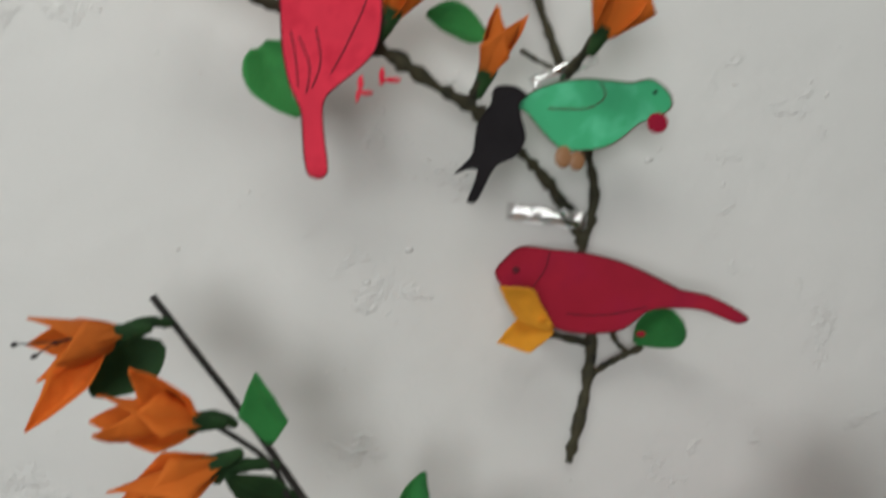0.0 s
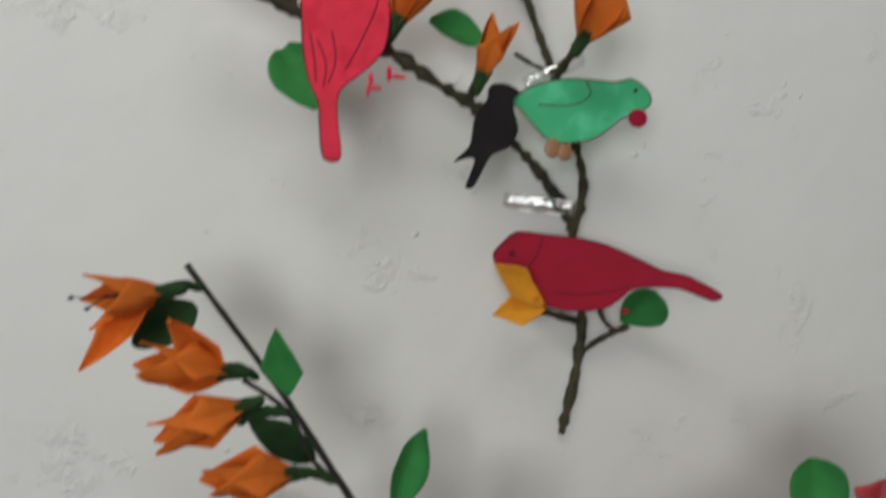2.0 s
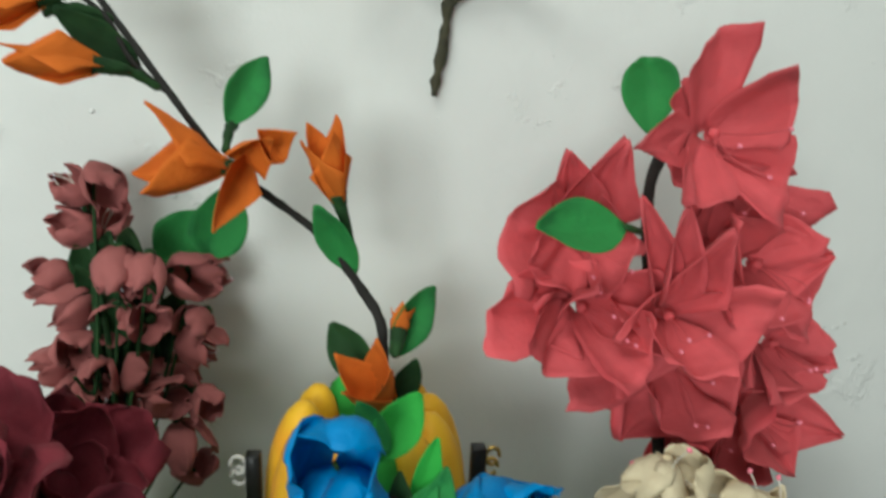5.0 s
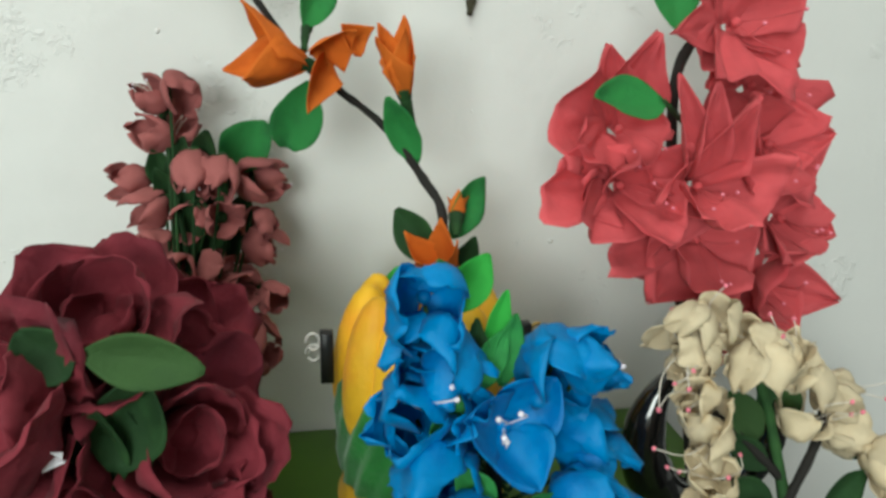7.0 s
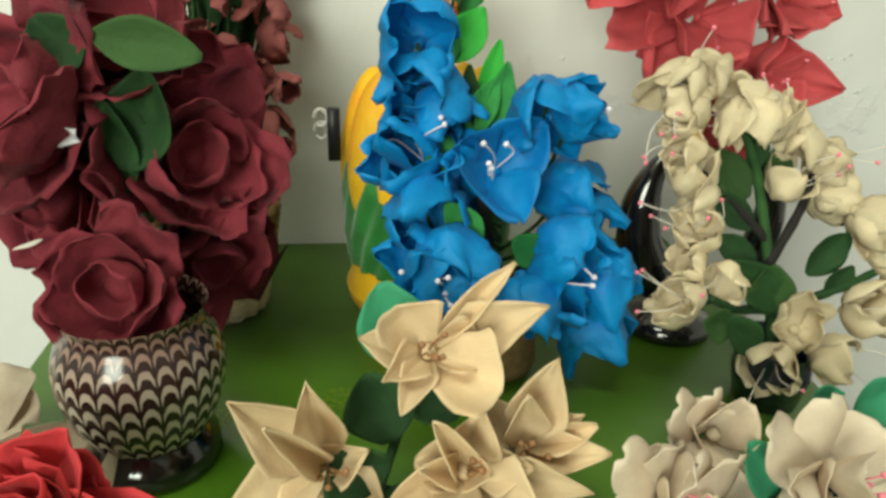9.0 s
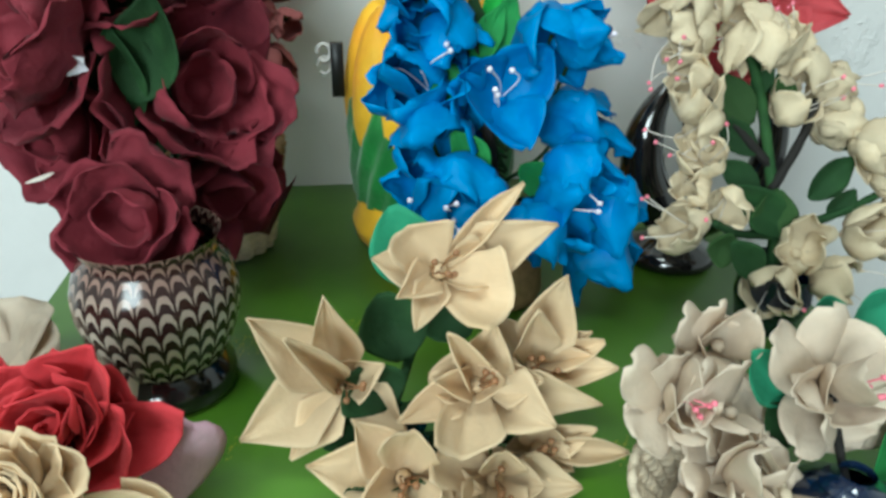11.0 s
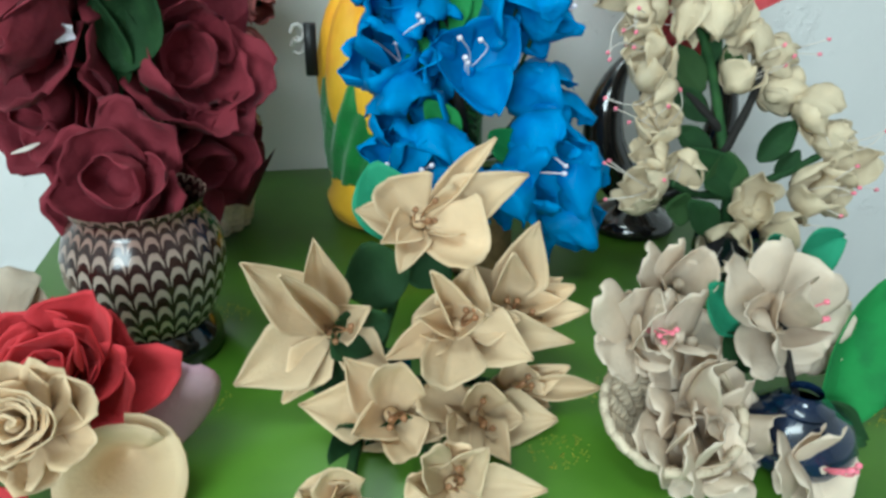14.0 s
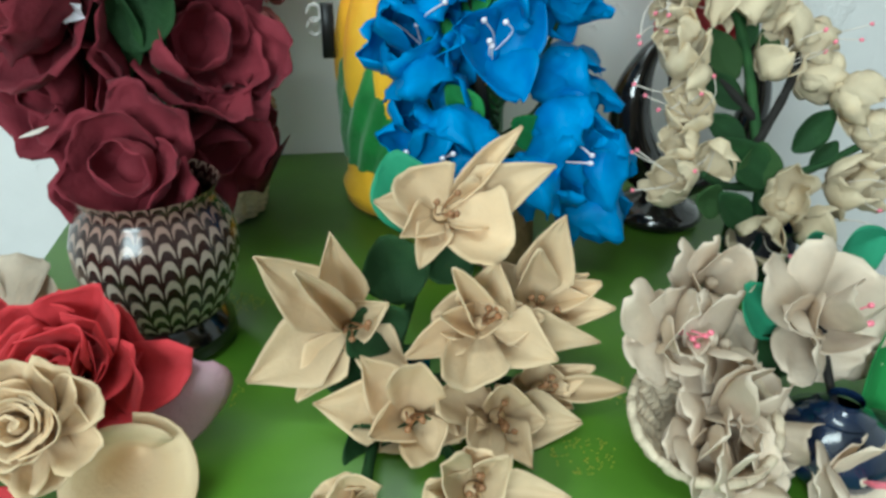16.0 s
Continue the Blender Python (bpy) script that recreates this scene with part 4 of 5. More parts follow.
# ---- coral flowers in the black vase ----
def coral_flowers():
    base = V(0.452, 0.405, 0.7505)
    v = thing("black_glass_vase", base, "glossy black glass vase with crescent arms on a round foot", "vase")
    part("foot", lathe([(0.001, 0.0), (0.045, 0.0), (0.048, 0.006), (0.040, 0.016), (0.018, 0.026), (0.013, 0.04)], 40), BLACKGLASS, v)
    cx, cz, r = 0.022, 0.120, 0.066
    ring = [V(cx + r * math.cos(radians(a)) * (1.0), 0, cz + 1.25 * r * math.sin(radians(a))) for a in range(130, 305, 12)]
    part("crescent_arm", tube(ring, [0.005, 0.018, 0.024, 0.021, 0.015], 14), BLACKGLASS, v)
    ring = [V(cx + r * math.cos(radians(a)), 0, cz + 1.25 * r * math.sin(radians(a))) for a in range(48, -75, -12)]
    part("crescent_arm", tube(ring, [0.004, 0.012, 0.016, 0.015, 0.012], 14), BLACKGLASS, v)
    s = thing("coral_flower_bunch", base + V(0.02, 0, 0.06), "tall bunch of large coral red cloth flowers on a dark stem", "flower bunch")
    o = s.location
    part("main_stem", tube([V(0, 0, -0.03), V((0.452, 0.455, 0.988)) - o, V((0.440, 0.475, 1.085)) - o, V((0.421, 0.460, 1.184)) - o, V((0.431, 0.440, 1.228)) - o], [0.0055, 0.005, 0.004], 8, 0.2), STEM, s)
    core = bead_core("flower", CORAL, 0.004)
    count = itertools.count(1)

    def coral(s, at, petals):
        k = next(count)
        head = open_flower(s, at, petals, CORAL, core, 60 + k, face=(0, -0.9, 0.2), thick=0.0009, wave=0.06, back=0.014, fill=3, creases=0.05, pleat=0.22)
        stamens(s, head, 3, 0.05, 0.024, CORAL, PINKDOT, 0.0016, k, 0.0005)
        for st in head.children[-3:]:
            st.matrix_basis = facing((0, 0, 0), (0.1, -1, -0.1))

    coral(s, (0.438, 0.410, 1.230), (("q", -0.007, 0.000, 0.066, 0.048), ("q", 0.043, -0.020, 0.026, 0.052), ("q", 0.054, -0.010, -0.037, 0.056), ("q", -0.025, -0.040, -0.042, 0.046), ("p", -0.058, -0.010, -0.010, 0.043)))
    coral(s, (0.370, 0.450, 1.141), (("q", -0.061, -0.010, 0.007, 0.087), ("p", -0.017, 0.000, 0.069, 0.051), ("p", 0.020, -0.010, 0.081, 0.064), ("q", 0.027, -0.030, 0.005, 0.074), ("q", -0.037, -0.030, -0.020, 0.055)))
    coral(s, (0.368, 0.430, 1.097), (("q", -0.071, -0.010, 0.003, 0.064), ("q", -0.033, -0.030, -0.034, 0.067), ("q", 0.032, -0.060, -0.020, 0.055), ("c", -0.002, -0.030, 0.035, 0.046)))
    coral(s, (0.421, 0.400, 1.103), (("r", -0.037, -0.020, 0.088, 0.023), ("r", -0.011, -0.030, 0.084, 0.027), ("c", 0.019, -0.030, 0.075, 0.048), ("q", 0.063, -0.020, 0.002, 0.057), ("q", -0.006, -0.050, -0.020, 0.061), ("c", -0.049, -0.020, -0.007, 0.050)))
    coral(s, (0.493, 0.420, 1.134), (("p", 0.051, -0.010, 0.012, 0.057), ("q", 0.017, 0.000, 0.036, 0.056), ("q", 0.045, -0.010, -0.030, 0.064), ("q", -0.014, -0.030, -0.040, 0.067), ("c", -0.046, -0.030, 0.046, 0.050)))
    coral(s, (0.446, 0.430, 1.047), (("p", -0.044, -0.010, -0.053, 0.084), ("q", -0.081, 0.000, -0.003, 0.059), ("q", -0.014, -0.040, -0.029, 0.070), ("q", 0.035, -0.030, -0.027, 0.072)))
    coral(s, (0.526, 0.430, 1.065), (("p", 0.049, -0.010, -0.015, 0.059), ("q", -0.007, -0.040, -0.029, 0.061), ("c", -0.041, -0.030, -0.022, 0.059), ("q", 0.024, 0.000, 0.024, 0.060)))
    coral(s, (0.531, 0.440, 0.996), (("p", 0.070, -0.010, -0.013, 0.059), ("p", 0.030, -0.020, -0.048, 0.052), ("q", -0.041, -0.030, -0.038, 0.062), ("q", -0.063, 0.000, -0.032, 0.061), ("q", -0.033, -0.050, 0.000, 0.072)))
    coral(s, (0.494, 0.460, 1.177), (("q", 0.043, -0.010, -0.035, 0.074), ("q", -0.050, -0.020, -0.033, 0.071), ("q", 0.002, 0.000, 0.037, 0.072)))
    coral(s, (0.489, 0.470, 0.966), (("q", -0.011, 0.000, -0.046, 0.069), ("q", 0.030, 0.000, -0.071, 0.063), ("q", 0.065, 0.000, -0.055, 0.063)))
    leaf_part(s, (0.374, 0.385, 1.172), (0.308, 0.365, 1.175), 0.040, GREEN, (0, -0.8, 0.7), seed=31)
    leaf_part(s, (0.411, 0.450, 1.223), (0.408, 0.460, 1.274), 0.040, GREEN, (-0.3, -1, 0), seed=32, shape="round")
    part("flower_stalk", tube([V((0.426, 0.445, 1.147)) - o, V((0.374, 0.385, 1.172)) - o], [0.0025], 6), DKGREEN, s)


coral_flowers()


# ---- blue nylon flowers ----
def blue_flowers():
    base = V(0.265, 0.345, 0.7505)
    v = thing("small_glass_vase", base, "small brownish glass vase under the blue flowers", "vase")
    part("body", lathe([(0.001, 0.0), (0.032, 0.0), (0.036, 0.01), (0.034, 0.04), (0.026, 0.07), (0.03, 0.085)], 32), STRAW, v)
    s = thing("blue_flower_bunch", base + V(0, 0, 0.06), "upright bunch of glossy blue nylon flowers with white stamens", "flower bunch")
    o = s.location
    top = V((0.227, 0.350, 0.999)) - o
    part("main_stem", tube([V(0, 0, -0.04), top * 0.5, top], [0.006, 0.005, 0.003], 8, 0.2), STEM, s)
    core = bead_core("flower", BLUE, 0.006)
    pets = [petal_mesh("petal", BLUE, 0.052, 0.050, "leaf", cup=0.7, curl=0.12, wave=0.06, base=0.25, seed=70 + k, nu=9, thick=0.0007) for k in range(3)]
    rnd = random.Random(17)
    heads = (((0.190, 0.345, 1.031), (-0.1, -0.7, 0.6), 0.95, 20, 0), ((0.194, 0.345, 0.999), (-0.3, -0.9, 0.3), 0.9, 28, 0), ((0.215, 0.350, 0.978), (0.2, -0.9, 0.4), 0.8, 25, 0),
             ((0.199, 0.335, 0.964), (-0.2, -1, 0.3), 1.0, 30, 2), ((0.294, 0.350, 0.983), (0.35, -0.9, 0.2), 0.95, 34, 0), ((0.313, 0.340, 0.982), (0.8, -0.6, 0.2), 0.75, 30, 2),
             ((0.185, 0.335, 0.944), (-0.7, -0.8, 0.2), 0.9, 32, 1), ((0.250, 0.330, 0.938), (0.05, -1, 0.45), 1.1, 50, 4), ((0.196, 0.315, 0.908), (-0.4, -0.9, 0.3), 0.95, 32, 0),
             ((0.214, 0.295, 0.878), (-0.1, -0.9, 0.45), 1.0, 35, 0), ((0.190, 0.300, 0.876), (-0.7, -0.8, 0.1), 0.8, 35, 2), ((0.199, 0.280, 0.866), (-0.2, -0.9, 0.1), 0.8, 40, 4),
             ((0.319, 0.360, 0.917), (0.8, -0.5, 0.2), 0.85, 35, 0), ((0.329, 0.345, 0.894), (0.7, -0.7, 0.2), 0.85, 35, 0), ((0.312, 0.315, 0.878), (0.4, -0.9, 0.2), 0.95, 35, 0),
             ((0.299, 0.300, 0.853), (0.2, -1, 0.1), 0.95, 38, 2), ((0.340, 0.320, 0.848), (0.8, -0.7, 0.0), 0.95, 35, 0), ((0.336, 0.305, 0.807), (0.5, -0.7, -0.5), 0.95, 30, 0),
             ((0.270, 0.285, 0.844), (0.1, -0.9, -0.1), 0.85, 40, 0), ((0.230, 0.285, 0.857), (0, -0.9, -0.1), 0.85, 40, 0), ((0.199, 0.345, 0.934), (-0.6, -0.8, 0.4), 0.9, 32, 1),
             ((0.235, 0.370, 0.918), (0.3, -0.3, 0.5), 0.7, 40, 0))
    gores = [gore_mesh("petal", BLUE, 0.026, 80, 150, 1.05, 0.17, 0.12, 75 + k, 12, 12, 0.0007, 0.15) for k in range(6)]
    for i, (p, d, size, op, st) in enumerate(heads):
        n = 4 if i % 2 else 3
        q = V(p) - o
        part("flower_stalk", tube([q, q * 0.7 + V(0, 0.02, -0.01), V(0, 0.01, q.z * 0.45)], [0.0018], 5), DKGREEN, s)
        if i != 7:
            dd = V(d).normalized() * 0.8 + V(rnd.uniform(-0.3, 0.3), 0, 0.15 if st else rnd.uniform(-1.1, -0.3))
            dd.normalize()
            head = puff_flower(s, V(p) - dd * 0.024 * size, dd, gores[i % 4:] + gores[:i % 4], core, 3, rnd, size * 1.12, tilt=14)
            if st:
                stamens(s, head, st, 0.060 * size, 0.012, WHITEDOT, WHITEDOT, 0.0024, i, 0.0008)
            continue
        petals = [(pets[k], op + 8 * k, 120 * k + 8, -0.004, size) for k in range(3)]
        head = flower_part(s, p, d, petals, core, spin=rnd.uniform(0, 90))
        if st:
            stamens(s, head, st, 0.046, 0.030, WHITEDOT, WHITEDOT, 0.0026, i, 0.0008)
    for a, b, w, mt in (((0.217, 0.370, 1.015), (0.246, 0.390, 1.052), 0.034, LTGREEN), ((0.244, 0.360, 0.974), (0.256, 0.370, 1.032), 0.020, LTGREEN), ((0.224, 0.370, 1.019), (0.204, 0.380, 1.054), 0.02, GREEN),
                        ((0.252, 0.350, 0.959), (0.262, 0.360, 1.017), 0.024, GREEN), ((0.233, 0.350, 0.960), (0.231, 0.360, 1.014), 0.02, DKGREEN), ((0.200, 0.320, 0.916), (0.215, 0.340, 0.962), 0.03, GREEN),
                        ((0.237, 0.300, 0.886), (0.210, 0.310, 0.918), 0.03, GREEN), ((0.291, 0.310, 0.870), (0.261, 0.300, 0.892), 0.03, GREEN), ((0.230, 0.340, 0.962), (0.255, 0.360, 1.004), 0.024, GREEN)):
        leaf_part(s, a, b, w, mt, seed=int(w * 1000))


blue_flowers()


# ---- maroon roses in the combed glass vase ----
def rose(parent, at, d, mat, r, core_mesh, seed):
    """A cloth rose: a closed heart, a middle cup and broad outer petals that turn back at the rim."""
    rnd = random.Random(seed)
    d = V(d).normalized()
    head = part("flower", core_mesh, None, parent, "", facing(V(at) - parent.location - d * r * 0.55, d, rnd.uniform(0, 360)))
    for j, (k, n, wide, reach, flare, tilt) in enumerate(((0.46, 2, 100, 140, 0.10, 12), (0.74, 3, 84, 122, 0.22, 16), (1.0, 4, 70, 104, 0.42, 22))):
        for i in range(n):
            me = gore_mesh("petal", mat, r * k, wide * rnd.uniform(0.85, 1.1), reach + rnd.uniform(-16, 12), 1.0, 0.07, flare * rnd.uniform(0.4, 1.2), seed * 17 + j * 5 + i, 14, 12, 0.0014, 0.11)
            m = Matrix.Rotation(radians(360 * i / n + 47 * j + rnd.uniform(-22, 22)), 4, "Z") @ Matrix.Translation((0, 0, 0.12 * r * (2 - j))) @ Matrix.Rotation(radians(-rnd.uniform(-4, tilt)), 4, "X")
            part("petal", me, None, head, "", m)
    return head


def maroon_roses():
    base = V(-0.006, 0.240, 0.7505)
    v = thing("combed_glass_vase", base, "brown glass vase with combed white scallop pattern", "vase")
    part("foot", lathe([(0.001, 0.0), (0.043, 0.0), (0.047, 0.005), (0.046, 0.016), (0.038, 0.026), (0.035, 0.030)], 48), BLACKGLASS, v, "dark brown glass foot")
    part("body", lathe([(0.036, 0.024), (0.043, 0.034), (0.049, 0.046), (0.0535, 0.060), (0.056, 0.074), (0.0555, 0.088), (0.052, 0.100), (0.046, 0.110), (0.043, 0.117), (0.048, 0.126)], 64, False), FEATHER, v, "white combed scallops on dark glass")
    s = thing("maroon_rose_bunch", base + V(0, 0, 0.115), "bunch of large maroon cloth roses with dark green leaves", "flower bunch")
    o = s.location
    core = bead_core("flower", MAROON, 0.017)
    spots = (((-0.017, 0.243, 0.886), (-0.1, -0.9, 0.32), 0.054), ((0.028, 0.320, 0.952), (0.45, -0.85, 0.3), 0.066), ((-0.068, 0.290, 0.998), (-0.6, -0.8, 0.3), 0.068), ((0.030, 0.320, 0.872), (0.6, -0.75, -0.15), 0.060),
             ((-0.024, 0.340, 1.033), (0, -0.6, 0.8), 0.058), ((-0.077, 0.310, 0.932), (-0.5, -0.9, -0.2), 0.062), ((0.012, 0.400, 0.988), (0.5, -0.3, 0.7), 0.06))
    for i, (p, d, r) in enumerate(spots):
        rose(s, p, d, MAROON, r * 0.70, core, 20 + i)
        q = V(p) - V(d).normalized() * r * 0.5 - o
        part("flower_stalk", tube([q, q * 0.6 + V(0, 0.035, 0), V(0, 0.01, -0.04)], [0.003], 6), DKGREEN, s)
    for a, b, w, mt in (((-0.015, 0.270, 1.044), (0.050, 0.270, 1.030), 0.034, OLIVE), ((-0.013, 0.290, 0.951), (0.012, 0.290, 1.020), 0.05, DKGREEN), ((-0.026, 0.300, 0.948), (-0.040, 0.300, 0.999), 0.045, DKGREEN), ((-0.030, 0.340, 0.889), (-0.021, 0.320, 0.954), 0.05, DKGREEN),
                        ((-0.047, 0.330, 0.968), (-0.013, 0.330, 1.021), 0.06, DKGREEN), ((-0.031, 0.340, 0.965), (-0.054, 0.340, 1.022), 0.06, OLIVE), ((-0.030, 0.280, 1.022), (-0.052, 0.290, 1.051), 0.04, DKGREEN), ((-0.025, 0.300, 0.927), (-0.019, 0.290, 1.002), 0.04, DKGREEN),
                        ((-0.013, 0.310, 0.923), (-0.006, 0.300, 0.996), 0.04, DKGREEN), ((-0.015, 0.340, 0.907), (0.008, 0.320, 0.954), 0.035, DKGREEN), ((-0.048, 0.330, 0.911), (-0.045, 0.310, 0.945), 0.035, DKGREEN), ((-0.080, 0.300, 0.898), (-0.101, 0.300, 0.890), 0.003, THREAD)):
        leaf_part(s, a, b, w, mt, seed=int(w * 997))


maroon_roses()


def gauze_scrap():
    """A crumpled silver-white scrap caught between the petals."""
    bm = bmesh.new()
    rows = [[bm.verts.new((0.0055 * (i - 2), 0.0035 * math.sin(2.1 * i + 1.3 * j), 0.005 * (j - 1.5) * (1.2 - 0.15 * i))) for i in range(5)] for j in range(4)]
    for lo, hi in zip(rows, rows[1:]):
        for i in range(4):
            bm.faces.new((lo[i], lo[i + 1], hi[i + 1], hi[i]))
    bm.normal_update()
    bmesh.ops.solidify(bm, geom=bm.faces[:], thickness=0.0005)
    ob = part("gauze_scrap", bm, FOIL, bpy.data.objects["maroon_rose_bunch"], "crumpled silver-white gauze scrap", smooth=False)
    ob.location = V(-0.041, 0.262, 0.983) - ob.parent.location


gauze_scrap()


# ---- cream star lilies ----
def cream_lilies():
    base = V(0.152, 0.129, 0.7505)
    v = thing("teal_glass_vase", base, "small dark teal glass vase under the cream lilies", "vase")
    part("body", lathe([(0.001, 0.0), (0.022, 0.0), (0.025, 0.006), (0.024, 0.02), (0.018, 0.034), (0.02, 0.042)], 32), TEALGLASS, v)
    s = thing("cream_lily_bunch", base + V(0, 0, 0.03), "bunch of folded cream cloth star lilies with brown stamens", "flower bunch")
    o = s.location
    core = bead_core("flower", CREAM, 0.005)
    count = itertools.count(1)

    def lily(s, at, petals):
        k = next(count)
        head = open_flower(s, at, petals, CREAM, core, 80 + k, thick=0.0016, fill=2, creases=0.03, pleat=0.10)
        stamens(s, head, 4, 0.022, 0.010, BROWNDOT, BROWNDOT, 0.0024, k, 0.0007)
        for st in head.children[-4:]:
            st.matrix_basis = facing((0, 0, 0), (0.1, -0.8, 0.6))
        q = V(at) + V(0, 0.008, -0.004) - o
        part("flower_stalk", tube([q, q * 0.6 + V(0, 0.02, -0.01), V(0, 0.005, min(q.z * 0.4, 0.02))], [0.0035], 6, 0.2, k), DKGREEN, s)

    lily(s, (0.183, 0.165, 0.877), (("r", 0.054, 0.020, 0.049, 0.015), ("p", 0.072, 0.000, 0.028, 0.039), ("q", 0.037, -0.035, -0.003, 0.053), ("c", -0.029, -0.030, -0.001, 0.026), ("c", -0.019, -0.040, -0.017, 0.023), ("q", -0.018, 0.000, 0.030, 0.045)))
    lily(s, (0.122, 0.135, 0.818), (("p", -0.050, -0.010, 0.058, 0.042), ("p", -0.007, -0.020, 0.075, 0.033), ("r", -0.022, -0.050, 0.066, 0.017), ("p", -0.062, -0.010, -0.028, 0.048), ("c", 0.025, -0.010, 0.022, 0.027)))
    lily(s, (0.201, 0.120, 0.824), (("p", 0.008, 0.000, 0.042, 0.038), ("r", -0.019, -0.020, 0.048, 0.018), ("c", -0.030, -0.020, 0.020, 0.021), ("c", -0.050, -0.020, -0.007, 0.026), ("q", -0.015, -0.045, -0.013, 0.040), ("p", 0.040, -0.030, -0.011, 0.044), ("c", 0.077, 0.000, -0.022, 0.028), ("c", 0.012, -0.030, 0.025, 0.022)))
    lily(s, (0.242, 0.150, 0.812), (("p", 0.017, 0.000, 0.067, 0.040), ("p", -0.004, -0.020, 0.056, 0.032), ("c", 0.054, -0.010, 0.001, 0.028), ("r", 0.047, 0.000, 0.016, 0.018)))
    lily(s, (0.155, 0.100, 0.775), (("p", -0.056, 0.000, 0.016, 0.041), ("p", -0.027, 0.000, 0.046, 0.035), ("q", 0.004, -0.020, 0.052, 0.034), ("p", 0.046, -0.010, -0.005, 0.033), ("q", 0.011, -0.035, -0.003, 0.032), ("c", -0.028, -0.030, 0.013, 0.029)))
    lily(s, (0.210, 0.100, 0.768), (("p", 0.029, -0.010, 0.000, 0.031), ("p", 0.054, -0.005, -0.009, 0.037), ("q", -0.021, -0.030, 0.000, 0.032), ("q", -0.037, -0.010, 0.032, 0.032), ("q", 0.001, -0.020, 0.040, 0.029), ("p", 0.013, -0.036, -0.010, 0.028)))
    lily(s, (0.242, 0.121, 0.768), (("r", 0.058, -0.010, 0.002, 0.016), ("p", 0.037, 0.000, 0.014, 0.022), ("c", 0.021, -0.012, -0.009, 0.026), ("q", 0.001, 0.000, 0.022, 0.030)))
    lily(s, (0.183, 0.043, 0.768), (("q", -0.021, -0.020, 0.040, 0.024), ("q", -0.004, 0.000, 0.028, 0.026), ("c", 0.017, -0.010, 0.035, 0.027), ("p", 0.055, -0.004, -0.009, 0.026), ("c", -0.031, -0.020, 0.028, 0.021), ("p", 0.001, -0.020, -0.009, 0.032)))
    lily(s, (0.123, 0.038, 0.767), (("c", -0.026, -0.010, 0.025, 0.026), ("q", -0.007, -0.010, 0.035, 0.027), ("c", 0.006, 0.000, 0.017, 0.020), ("p", -0.012, -0.030, 0.022, 0.025)))
    for a, b, w, mt in (((0.170, 0.160, 0.855), (0.158, 0.190, 0.904), 0.048, MINT), ((0.159, 0.130, 0.821), (0.148, 0.150, 0.865), 0.045, DKGREEN), ((0.149, 0.110, 0.801), (0.129, 0.120, 0.831), 0.045, DKGREEN),
                        ((0.178, 0.130, 0.836), (0.193, 0.150, 0.858), 0.04, DKGREEN), ((0.139, 0.075, 0.741), (0.124, 0.080, 0.776), 0.04, DKGREEN), ((0.150, 0.075, 0.735), (0.165, 0.080, 0.778), 0.04, DKGREEN),
                        ((0.130, 0.110, 0.777), (0.110, 0.120, 0.799), 0.035, DKGREEN)):
        leaf_part(s, V(a) + V(0, 0.022, 0), V(b) + V(0, 0.016, 0), w, mt, seed=int(w * 991))


cream_lilies()


